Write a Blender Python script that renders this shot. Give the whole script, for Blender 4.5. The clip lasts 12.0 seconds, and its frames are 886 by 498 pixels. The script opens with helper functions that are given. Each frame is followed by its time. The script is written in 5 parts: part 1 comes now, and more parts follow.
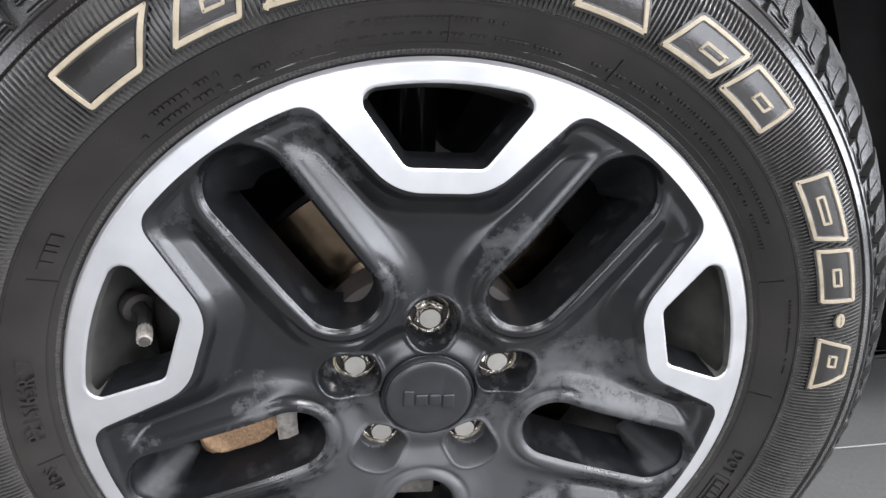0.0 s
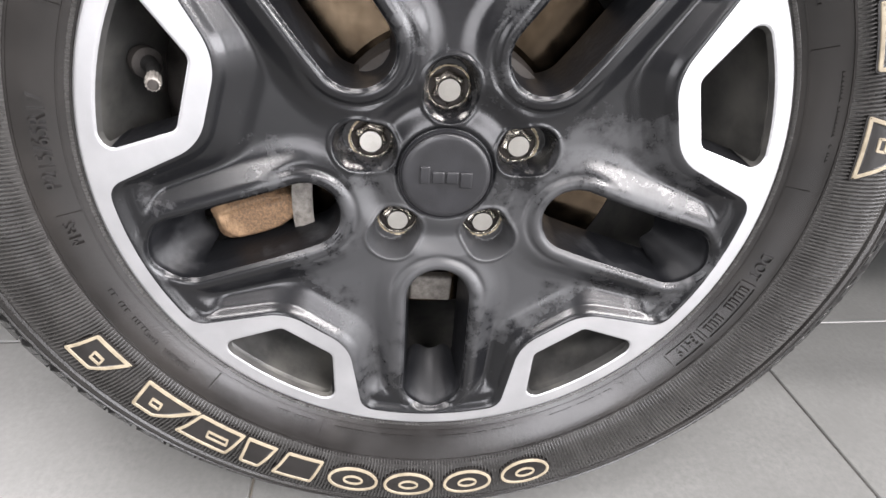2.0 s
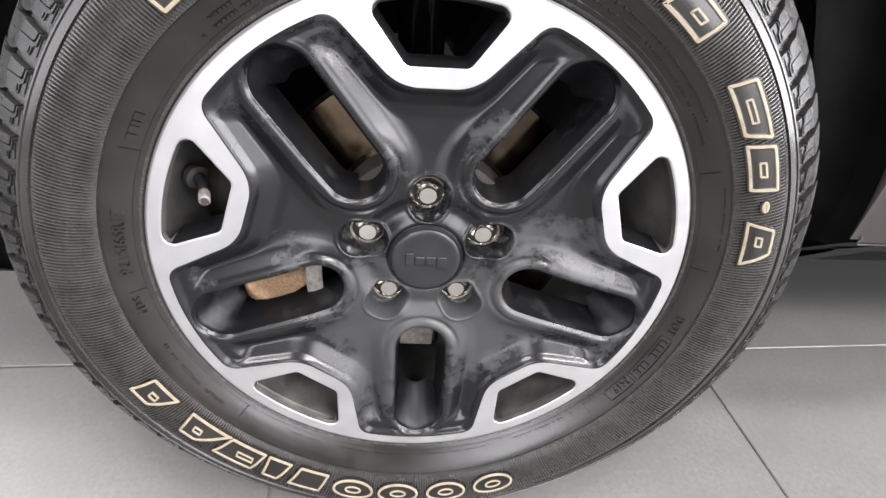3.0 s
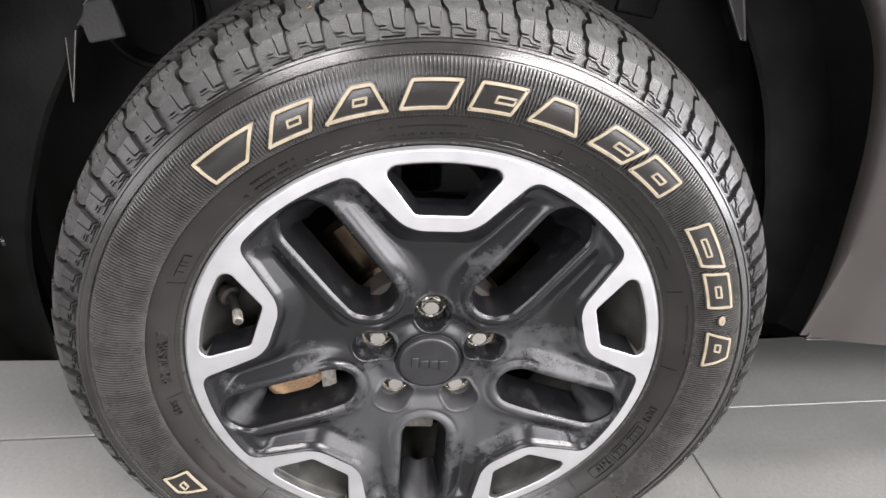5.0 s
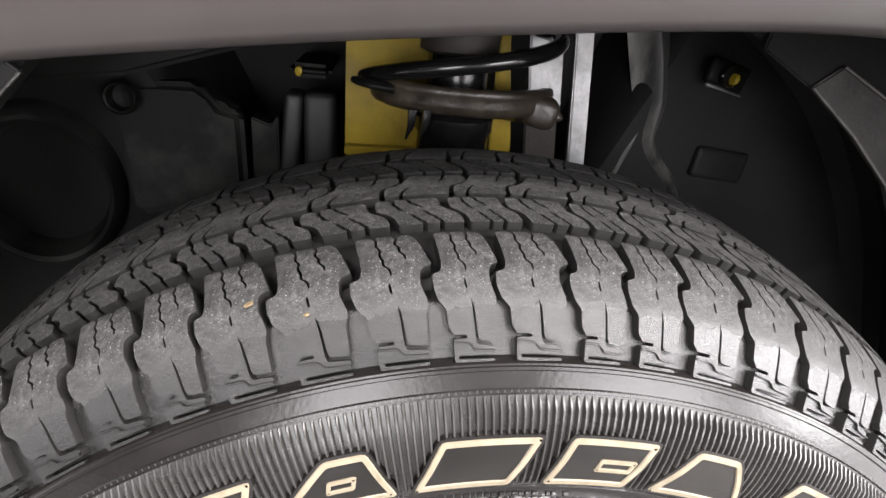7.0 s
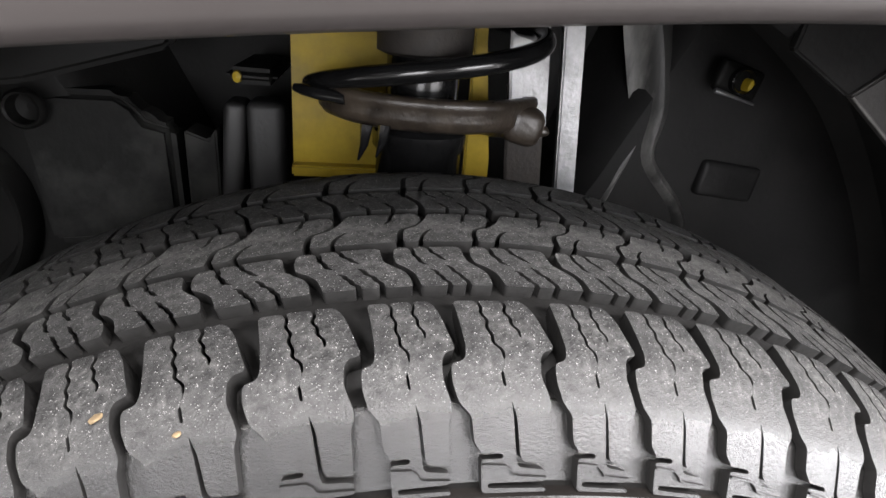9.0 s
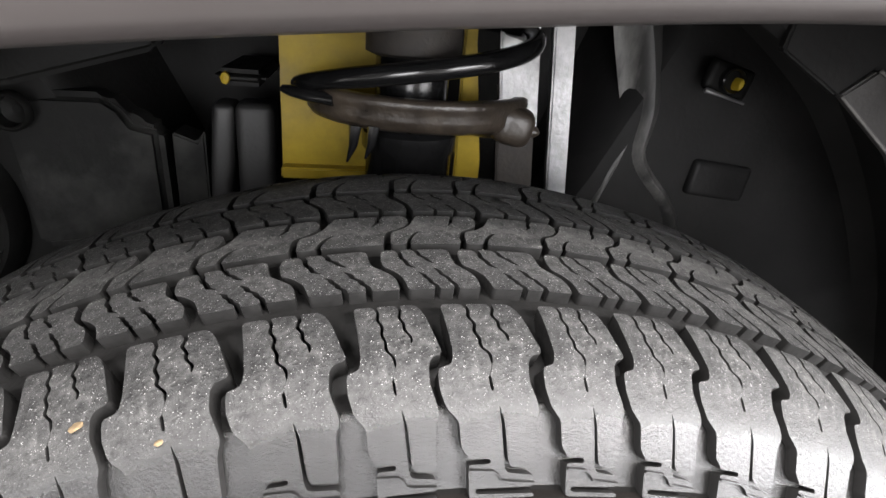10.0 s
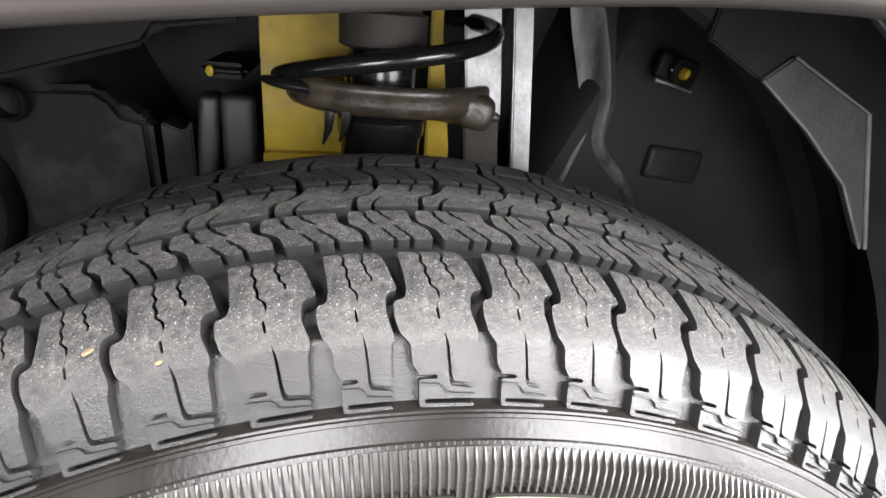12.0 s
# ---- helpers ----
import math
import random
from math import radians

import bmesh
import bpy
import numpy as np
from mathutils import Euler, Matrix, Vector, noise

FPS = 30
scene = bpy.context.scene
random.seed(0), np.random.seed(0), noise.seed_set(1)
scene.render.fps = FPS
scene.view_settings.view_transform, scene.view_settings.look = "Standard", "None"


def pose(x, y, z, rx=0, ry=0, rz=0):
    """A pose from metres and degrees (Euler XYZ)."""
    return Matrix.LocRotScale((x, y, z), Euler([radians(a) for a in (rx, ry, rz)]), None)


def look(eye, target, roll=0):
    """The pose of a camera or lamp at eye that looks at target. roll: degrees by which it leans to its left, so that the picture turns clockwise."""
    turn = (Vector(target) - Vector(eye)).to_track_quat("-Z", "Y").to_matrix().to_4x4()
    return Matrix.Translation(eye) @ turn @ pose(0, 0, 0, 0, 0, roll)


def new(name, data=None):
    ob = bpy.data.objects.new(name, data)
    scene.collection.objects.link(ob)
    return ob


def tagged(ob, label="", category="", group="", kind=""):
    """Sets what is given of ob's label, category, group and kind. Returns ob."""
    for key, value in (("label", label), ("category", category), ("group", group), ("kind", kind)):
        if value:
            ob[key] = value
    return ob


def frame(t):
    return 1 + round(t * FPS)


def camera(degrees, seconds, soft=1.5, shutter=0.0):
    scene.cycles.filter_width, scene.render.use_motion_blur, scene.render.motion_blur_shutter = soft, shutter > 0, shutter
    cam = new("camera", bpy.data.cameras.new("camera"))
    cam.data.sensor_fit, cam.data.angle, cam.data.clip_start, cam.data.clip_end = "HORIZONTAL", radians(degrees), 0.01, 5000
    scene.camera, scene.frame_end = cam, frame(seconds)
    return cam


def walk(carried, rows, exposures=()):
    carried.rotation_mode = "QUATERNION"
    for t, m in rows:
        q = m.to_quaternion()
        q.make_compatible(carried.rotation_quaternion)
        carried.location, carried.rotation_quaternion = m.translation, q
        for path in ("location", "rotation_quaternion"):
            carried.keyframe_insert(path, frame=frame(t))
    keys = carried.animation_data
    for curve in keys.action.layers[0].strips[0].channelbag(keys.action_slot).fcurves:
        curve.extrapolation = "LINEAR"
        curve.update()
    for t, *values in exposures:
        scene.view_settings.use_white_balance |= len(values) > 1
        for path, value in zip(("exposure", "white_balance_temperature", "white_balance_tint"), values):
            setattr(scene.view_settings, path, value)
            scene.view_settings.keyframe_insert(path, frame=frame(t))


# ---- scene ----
cam = camera(75.9, 12.0)
PATH = [
    (0, (-0.047, -0.315, 0.604), (0.24, 1.496, -0.194), 3.8),
    (0.5, (-0.041, -0.317, 0.557), (0.174, 1.467, -0.321), 3.8),
    (1, (-0.037, -0.322, 0.508), (0.149, 1.432, -0.435), 3.9),
    (1.5, (-0.032, -0.319, 0.483), (0.15, 1.403, -0.517), 4.0),
    (2, (-0.037, -0.349, 0.504), (0.153, 1.353, -0.53), 4.2),
    (2.5, (-0.03, -0.389, 0.577), (0.16, 1.306, -0.467), 4.3),
    (3, (-0.031, -0.414, 0.62), (0.157, 1.277, -0.431), 4.5),
    (3.2, (-0.033, -0.413, 0.644), (0.158, 1.275, -0.411), 4.5),
    (4.8, (-0.049, -0.445, 0.708), (0.172, 1.272, -0.294), 4.9),
    (5, (-0.052, -0.432, 0.728), (0.174, 1.297, -0.251), 4.8),
    (5.5, (-0.08, -0.382, 0.755), (0.153, 1.382, -0.157), 4.7),
    (6, (-0.081, -0.313, 0.769), (0.167, 1.479, -0.084), 4.8),
    (6.5, (-0.072, -0.243, 0.775), (0.19, 1.564, -0.04), 4.9),
    (7, (-0.0612, -0.1794, 0.7848), (0.2112, 1.6322, -0.0177), 5.02),
    (7.2, (-0.0609, -0.1634, 0.7836), (0.2177, 1.6472, -0.0190), 5.10),
    (8.8, (-0.0334, -0.1181, 0.7825), (0.2609, 1.6916, -0.0165), 4.82),
    (9, (-0.0368, -0.1130, 0.7812), (0.2639, 1.6962, -0.0166), 4.99),
    (9.5, (-0.0343, -0.1106, 0.7856), (0.2765, 1.6939, -0.0189), 5.02),
    (10, (-0.0341, -0.1113, 0.7815), (0.2846, 1.6955, -0.0148), 4.86),
    (10.5, (-0.0270, -0.1166, 0.7855), (0.2996, 1.6879, -0.0126), 4.85),
    (11, (-0.0342, -0.1192, 0.7889), (0.3073, 1.6812, -0.0123), 4.97),
    (11.5, (-0.0261, -0.1301, 0.7800), (0.3191, 1.6744, -0.0103), 4.68),
    (12, (-0.0274, -0.1475, 0.7795), (0.3311, 1.6554, -0.0087), 4.55),
]
walk(cam, [(t, look(eye, target, roll)) for t, eye, target, roll in PATH], 
     [(0, -0.02, 6250, 12), (1, 0.25, 6450, 13), (2, 0.28, 6550, 14), (3, 0.23, 6550, 14), (5.5, 0.20, 6650, 14), (6, 0.33, 6700, 14), (6.5, 0.41, 6750, 14), (7, 0.54, 6700, 14),
      (9, 0.74, 6600, 13), (10.5, 0.98, 6650, 12), (11, 1.03, 6650, 12), (12, 1.20, 6650, 12)])


# ---- world and light: a closed showroom with ceiling panels and added wall lamps ----
world = bpy.data.worlds.new("showroom_air")
scene.world = world
world.use_nodes = True
world.node_tree.nodes["Background"].inputs["Color"].default_value = (0.9, 0.95, 1.0, 1)
world.node_tree.nodes["Background"].inputs["Strength"].default_value = 0.02


def panel_lamp(x, y, z, sx, sy, watts, colour=(1.0, 0.99, 0.985)):
    lamp = bpy.data.lights.new("ceiling_panel_light", "AREA")
    lamp.shape, lamp.size, lamp.size_y, lamp.energy, lamp.color = "RECTANGLE", sx, sy, watts, colour
    ob = new("ceiling_panel_light", lamp)
    ob.matrix_world = pose(x, y, z)
    return ob


LAMPS = [(-1.7, -0.9, 1.2, 0.35, 42), (0.3, -0.9, 1.2, 0.35, 50), (2.3, -0.9, 1.2, 0.35, 72),
         (-1.7, -2.4, 1.4, 0.6, 110), (1.9, -2.7, 1.6, 0.6, 210), (3.5, -2.4, 1.4, 0.6, 210), (-2.8, 1.8, 1.2, 0.4, 90)]
CEIL = 2.9
for lx, ly, sx, sy, w in LAMPS:
    panel_lamp(lx, ly, CEIL - 0.02, sx, sy, w)
# cool unseen lamps added inside the solid west, east and camera-side walls
COOL = (0.95, 0.97, 1.0)
panel_lamp(0, 0, 0, 2.2, 3.6, 140, COOL).matrix_world = pose(-4.94, -1.4, 1.4, 0, -90, 0)
panel_lamp(0, 0, 0, 2.4, 3.6, 500, COOL).matrix_world = pose(5.94, -2.3, 1.5, 0, 90, 0)
# the gap between these two added lamps leaves a dark band in reflections
panel_lamp(0, 0, 0, 1.7, 2.5, 130, COOL).matrix_world = pose(-1.05, -4.94, 1.35, 90, 0, 0)
panel_lamp(0, 0, 0, 3.4, 2.5, 270, COOL).matrix_world = pose(3.7, -4.94, 1.35, 90, 0, 0)


# ---- materials ----
def node_mat(name):
    m = bpy.data.materials.new(name)
    m.use_nodes = True
    nt = m.node_tree
    return m, nt, nt.nodes["Principled BSDF"]


def add(nt, kind, operation="", data_type="", blend_type="", noise_dimensions="", **kw):
    n = nt.nodes.new(kind)
    if operation:
        n.operation = operation
    if data_type:
        n.data_type = data_type
    if blend_type:
        n.blend_type = blend_type
    if noise_dimensions:
        n.noise_dimensions = noise_dimensions
    for k, v in kw.items():
        n.inputs[k].default_value = v
    return n


def ramp(nt, src, stops):
    r = nt.nodes.new("ShaderNodeValToRGB")
    while len(r.color_ramp.elements) < len(stops):
        r.color_ramp.elements.new(0.5)
    for e, (p, c) in zip(r.color_ramp.elements, stops):
        e.position, e.color = p, (c if len(c) == 4 else (*c, 1))
    nt.links.new(src, r.inputs["Fac"])
    return r


def surface(name, lo, hi, scale=40.0, detail=6.0, rough=(0.4, 0.6), metal=0.0, bump=0.0, bump_scale=300.0, spec=0.5,
            big=None, big_scale=6.0, coat=0.0, stretch=None):
    """Two-scale noise in colour and gloss, with fine relief."""
    m, nt, b = node_mat(name)
    co = nt.nodes.new("ShaderNodeTexCoord")
    src = co.outputs["Object"]
    if stretch:
        mp = add(nt, "ShaderNodeMapping")
        mp.inputs["Scale"].default_value = stretch
        nt.links.new(src, mp.inputs["Vector"])
        src = mp.outputs["Vector"]
    n1 = add(nt, "ShaderNodeTexNoise", Scale=scale, Detail=detail, Roughness=0.65)
    nt.links.new(src, n1.inputs["Vector"])
    r1 = ramp(nt, n1.outputs["Fac"], [(0.3, lo), (0.7, hi)])
    col = r1.outputs["Color"]
    if big:
        n2 = add(nt, "ShaderNodeTexNoise", Scale=big_scale, Detail=8.0, Roughness=0.6)
        nt.links.new(src, n2.inputs["Vector"])
        r2 = ramp(nt, n2.outputs["Fac"], [(big[1], (0, 0, 0)), (big[2], (1, 1, 1))])
        mx = add(nt, "ShaderNodeMix", data_type="RGBA")
        nt.links.new(r2.outputs["Color"], mx.inputs["Factor"])
        nt.links.new(col, mx.inputs["A"])
        mx.inputs["B"].default_value = (*big[0], 1)
        col = mx.outputs["Result"]
    nt.links.new(col, b.inputs["Base Color"])
    rr = add(nt, "ShaderNodeMapRange")
    rr.inputs["To Min"].default_value, rr.inputs["To Max"].default_value = rough
    rr.inputs["From Min"].default_value, rr.inputs["From Max"].default_value = 0.3, 0.7
    nt.links.new(n1.outputs["Fac"], rr.inputs["Value"])
    nt.links.new(rr.outputs["Result"], b.inputs["Roughness"])
    b.inputs["Metallic"].default_value = metal
    b.inputs["Specular IOR Level"].default_value = spec
    b.inputs["Coat Weight"].default_value = coat
    if bump:
        n3 = add(nt, "ShaderNodeTexNoise", Scale=bump_scale, Detail=4.0)
        nt.links.new(src, n3.inputs["Vector"])
        bp = add(nt, "ShaderNodeBump", Strength=bump, Distance=0.001)
        nt.links.new(n3.outputs["Fac"], bp.inputs["Height"])
        nt.links.new(bp.outputs["Normal"], b.inputs["Normal"])
    return m


M_RUBBER = surface("tyre_rubber", (0.0068, 0.0060, 0.0056), (0.0115, 0.0102, 0.0095), scale=25, spec=0.48, rough=(0.17, 0.28), bump=0.10, bump_scale=500,
                   big=((0.0185, 0.0163, 0.0148), 0.5, 0.75), big_scale=9)
# paler than the tyre rubber: the ribs' sheen is put into the base colour
M_RIB = surface("ribbed_rubber_sheen", (0.023, 0.0219, 0.0208), (0.042, 0.0401, 0.0382), scale=40, rough=(0.22, 0.32))
M_CREAM = surface("cream_letter_rubber", (0.155, 0.128, 0.086), (0.275, 0.235, 0.170), scale=120, rough=(0.45, 0.65), bump=0.2,
                  big=((0.13, 0.10, 0.065), 0.52, 0.8), big_scale=60)


def wheel_paint():
    """Satin black paint with scuffed, dusty grey patches of broken outline."""
    m, nt, b = node_mat("satin_black_wheel_paint")
    co = nt.nodes.new("ShaderNodeTexCoord")

    def noise_at(scale, detail, rough):
        n = add(nt, "ShaderNodeTexNoise", Scale=scale, Detail=detail, Roughness=rough)
        nt.links.new(co.outputs["Object"], n.inputs["Vector"])
        return n
    wide, fine = noise_at(10.0, 4.0, 0.55), noise_at(70.0, 12.0, 0.76)
    # the pale patches crowd together below the hub, towards the rear
    hub_dist = add(nt, "ShaderNodeVectorMath", operation="DISTANCE")
    nt.links.new(co.outputs["Object"], hub_dist.inputs[0])
    hub_dist.inputs[1].default_value = (0.050, 0.015, -0.055)
    near = add(nt, "ShaderNodeMapRange")
    near.interpolation_type = "SMOOTHSTEP"
    for key, val in (("From Min", 0.03), ("From Max", 0.15), ("To Min", 0.17), ("To Max", 0.0)):
        near.inputs[key].default_value = val
    nt.links.new(hub_dist.outputs["Value"], near.inputs["Value"])
    both = add(nt, "ShaderNodeMath", operation="ADD")
    nt.links.new(wide.outputs["Fac"], both.inputs[0])
    nt.links.new(near.outputs["Result"], both.inputs[1])
    # the fine noise breaks the outline of the patches
    ragged = add(nt, "ShaderNodeMath", operation="MULTIPLY_ADD")
    nt.links.new(fine.outputs["Fac"], ragged.inputs[0])
    ragged.inputs[1].default_value = 0.55
    nt.links.new(both.outputs[0], ragged.inputs[2])
    mask = add(nt, "ShaderNodeMapRange")
    for key, val in (("From Min", 0.822), ("From Max", 0.925)):
        mask.inputs[key].default_value = val
    nt.links.new(ragged.outputs[0], mask.inputs["Value"])
    mx = add(nt, "ShaderNodeMix", data_type="RGBA")
    mx.inputs["A"].default_value, mx.inputs["B"].default_value = (0.0050, 0.0052, 0.0060, 1), (0.0300, 0.0304, 0.0320, 1)
    nt.links.new(mask.outputs[0], mx.inputs["Factor"])
    nt.links.new(mx.outputs["Result"], b.inputs["Base Color"])
    rr = add(nt, "ShaderNodeMapRange")
    rr.inputs["To Min"].default_value, rr.inputs["To Max"].default_value = 0.235, 0.40
    nt.links.new(mask.outputs[0], rr.inputs["Value"])
    nt.links.new(rr.outputs["Result"], b.inputs["Roughness"])
    b.inputs["Specular IOR Level"].default_value = 0.43
    g = noise_at(600.0, 3.0, 0.5)
    bp = add(nt, "ShaderNodeBump", Strength=0.05, Distance=0.001)
    nt.links.new(g.outputs["Fac"], bp.inputs["Height"])
    nt.links.new(bp.outputs["Normal"], b.inputs["Normal"])
    return m


def dusty_tread():
    """Worn tread face: grey dust over black rubber with pale grit."""
    m, nt, b = node_mat("dusty_tread_rubber")
    co = nt.nodes.new("ShaderNodeTexCoord")
    n1 = add(nt, "ShaderNodeTexNoise", Scale=55.0, Detail=10.0, Roughness=0.7)
    n2 = add(nt, "ShaderNodeTexNoise", Scale=1100.0, Detail=6.0, Roughness=0.65)
    vo = add(nt, "ShaderNodeTexVoronoi", Scale=1750.0, Randomness=1.0)
    for n in (n1, n2, vo):
        nt.links.new(co.outputs["Object"], n.inputs["Vector"])
    base = ramp(nt, n1.outputs["Fac"], [(0.32, (0.018, 0.018, 0.0182)), (0.5, (0.039, 0.0385, 0.038)), (0.68, (0.068, 0.067, 0.0655))])
    grit_f = ramp(nt, vo.outputs["Distance"], [(0.20, (1, 1, 1)), (0.34, (0, 0, 0))])
    pick = ramp(nt, n2.outputs["Fac"], [(0.525, (0, 0, 0)), (0.61, (1, 1, 1))])
    mul = add(nt, "ShaderNodeMath", operation="MULTIPLY")
    nt.links.new(grit_f.outputs["Color"], mul.inputs[0])
    nt.links.new(pick.outputs["Color"], mul.inputs[1])
    mx = add(nt, "ShaderNodeMix", data_type="RGBA")
    mx.inputs["B"].default_value = (0.55, 0.545, 0.53, 1)
    nt.links.new(mul.outputs[0], mx.inputs["Factor"])
    # coarse mottling of dust and bare rubber
    n4 = add(nt, "ShaderNodeTexNoise", Scale=330.0, Detail=8.0, Roughness=0.75)
    nt.links.new(co.outputs["Object"], n4.inputs["Vector"])
    spots = ramp(nt, n4.outputs["Fac"], [(0.38, (0.22, 0.22, 0.22)), (0.62, (1.55, 1.54, 1.52))])
    mot = add(nt, "ShaderNodeMix", data_type="RGBA", blend_type="MULTIPLY")
    mot.inputs["Factor"].default_value = 1.0
    nt.links.new(base.outputs["Color"], mot.inputs["A"])
    nt.links.new(spots.outputs["Color"], mot.inputs["B"])
    nt.links.new(mot.outputs["Result"], mx.inputs["A"])
    # the worn contact face is dusty, the untouched lower lug stays black and shiny
    mp = add(nt, "ShaderNodeMapping")
    mp.inputs["Scale"].default_value = (1, 0, 1)
    nt.links.new(co.outputs["Object"], mp.inputs["Vector"])
    ln = add(nt, "ShaderNodeVectorMath", operation="LENGTH")
    nt.links.new(mp.outputs["Vector"], ln.inputs[0])
    wob = add(nt, "ShaderNodeMath", operation="MULTIPLY_ADD")
    wob.inputs[1].default_value = 0.020
    nt.links.new(n1.outputs["Fac"], wob.inputs[0])
    nt.links.new(ln.outputs["Value"], wob.inputs[2])
    worn = add(nt, "ShaderNodeMapRange")
    worn.inputs["From Min"].default_value, worn.inputs["From Max"].default_value = 0.3440, 0.3610
    nt.links.new(wob.outputs[0], worn.inputs["Value"])
    fin = add(nt, "ShaderNodeMix", data_type="RGBA")
    fin.inputs["A"].default_value = (0.0085, 0.0083, 0.0080, 1)
    nt.links.new(worn.outputs["Result"], fin.inputs["Factor"])
    nt.links.new(mx.outputs["Result"], fin.inputs["B"])
    nt.links.new(fin.outputs["Result"], b.inputs["Base Color"])
    rg = add(nt, "ShaderNodeMapRange")
    rg.inputs["To Min"].default_value, rg.inputs["To Max"].default_value = 0.245, 0.66
    b.inputs["Specular IOR Level"].default_value = 0.5
    nt.links.new(worn.outputs["Result"], rg.inputs["Value"])
    nt.links.new(rg.outputs["Result"], b.inputs["Roughness"])
    st = add(nt, "ShaderNodeMath", operation="MULTIPLY_ADD")
    st.inputs[1].default_value, st.inputs[2].default_value = 0.68, 0.26
    nt.links.new(worn.outputs["Result"], st.inputs[0])
    bp = add(nt, "ShaderNodeBump", Strength=0.6, Distance=0.0012)
    nt.links.new(st.outputs[0], bp.inputs["Strength"])
    nt.links.new(n2.outputs["Fac"], bp.inputs["Height"])
    nt.links.new(bp.outputs["Normal"], b.inputs["Normal"])
    return m


M_PAINT, M_TREAD = wheel_paint(), dusty_tread()
M_CAP = surface("satin_black_cap", (0.008, 0.008, 0.009), (0.013, 0.013, 0.015), scale=60, rough=(0.30, 0.38), bump=0.1, bump_scale=900)
M_CHROME = surface("chrome", (0.62, 0.60, 0.57), (0.74, 0.72, 0.69), scale=90, rough=(0.07, 0.16), metal=1.0)
M_RUST = surface("rusty_iron", (0.045, 0.024, 0.012), (0.21, 0.128, 0.068), scale=520, rough=(0.6, 0.9), bump=1.0, bump_scale=420,
                 big=((0.26, 0.165, 0.092), 0.5, 0.75), big_scale=45)
# wheel paint again, reflections cut so the openings' walls stay in shade
M_SLOT = surface("wheel_paint_slot_shade", (0.0040, 0.0042, 0.0050), (0.0075, 0.0078, 0.0088), scale=60, spec=0.22, rough=(0.34, 0.48), bump=0.15,
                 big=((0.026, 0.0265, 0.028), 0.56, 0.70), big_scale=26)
M_BRONZE = surface("tarnished_seat_ring", (0.26, 0.21, 0.14), (0.48, 0.42, 0.31), scale=220, rough=(0.3, 0.5), metal=0.8, bump=0.3)
M_STRAP = surface("dull_steel_strap", (0.09, 0.080, 0.070), (0.25, 0.232, 0.210), scale=190, rough=(0.5, 0.7), metal=0.2, bump=0.4)
M_DISC = surface("ground_brake_steel", (0.060, 0.044, 0.030), (0.125, 0.094, 0.064), scale=60, rough=(0.14, 0.24), metal=1.0)
M_IRON = surface("dark_cast_iron", (0.018, 0.016, 0.015), (0.045, 0.038, 0.033), scale=80, rough=(0.6, 0.8), metal=0.3, bump=0.5)
M_BARREL = surface("dusty_barrel_paint", (0.048, 0.0475, 0.046), (0.115, 0.113, 0.109), scale=25, rough=(0.30, 0.45), metal=0.45,
                   big=((0.150, 0.145, 0.132), 0.46, 0.68), big_scale=16)
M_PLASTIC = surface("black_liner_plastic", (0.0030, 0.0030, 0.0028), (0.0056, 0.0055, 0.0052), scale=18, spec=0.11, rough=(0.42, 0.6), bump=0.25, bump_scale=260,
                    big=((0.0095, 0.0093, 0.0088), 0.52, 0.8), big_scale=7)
# M_PLASTIC lightened: part dust, part light put into the colour
M_LINER = surface("lightened_dusty_liner_plastic", (0.0092, 0.0091, 0.0092), (0.0170, 0.0168, 0.0169), scale=14, spec=0.15, rough=(0.42, 0.6), bump=0.25, bump_scale=260,
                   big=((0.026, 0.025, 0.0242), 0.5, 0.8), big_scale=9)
M_DUSTPL = surface("dusty_black_plastic", (0.0045, 0.0045, 0.0043), (0.0105, 0.0104, 0.0100), scale=45, spec=0.10, rough=(0.5, 0.7), bump=0.4, bump_scale=120,
                   big=((0.030, 0.030, 0.028), 0.47, 0.7), big_scale=16)
M_GREYPL = surface("grey_liner_plastic", (0.026, 0.0245, 0.024), (0.050, 0.0475, 0.0465), scale=30, rough=(0.45, 0.65), bump=0.3, bump_scale=300, big=((0.085, 0.081, 0.079), 0.58, 0.8), big_scale=25)
M_PALEEDGE = surface("pale_plastic_edge", (0.07, 0.067, 0.065), (0.15, 0.145, 0.14), scale=60, rough=(0.5, 0.7), bump=0.3)
M_GREYDK = surface("dark_grey_liner_plastic", (0.0085, 0.0082, 0.0083), (0.017, 0.0164, 0.0164), scale=30, rough=(0.45, 0.65), bump=0.3, bump_scale=300)
M_BODY = surface("grey_car_paint", (0.033, 0.0275, 0.0265), (0.043, 0.0365, 0.0355), scale=8, rough=(0.4, 0.5), metal=0.2, coat=0.25,
                 big=((0.040, 0.037, 0.035), 0.55, 0.8), big_scale=20)
M_YELLOW = surface("yellow_paint", (0.215, 0.148, 0.0110), (0.32, 0.226, 0.0160), scale=40, spec=0.2, rough=(0.35, 0.55), big=((0.125, 0.083, 0.012), 0.48, 0.76), big_scale=18)
M_SILVER = surface("bare_zinc_panel", (0.17, 0.17, 0.173), (0.33, 0.33, 0.334), scale=45, rough=(0.28, 0.5), metal=0.85, bump=0.25, big=((0.10, 0.10, 0.10), 0.5, 0.7), big_scale=25)
M_BLACKGLOSS = surface("black_spring_coating", (0.004, 0.004, 0.0042), (0.009, 0.009, 0.0092), scale=60, rough=(0.12, 0.22))
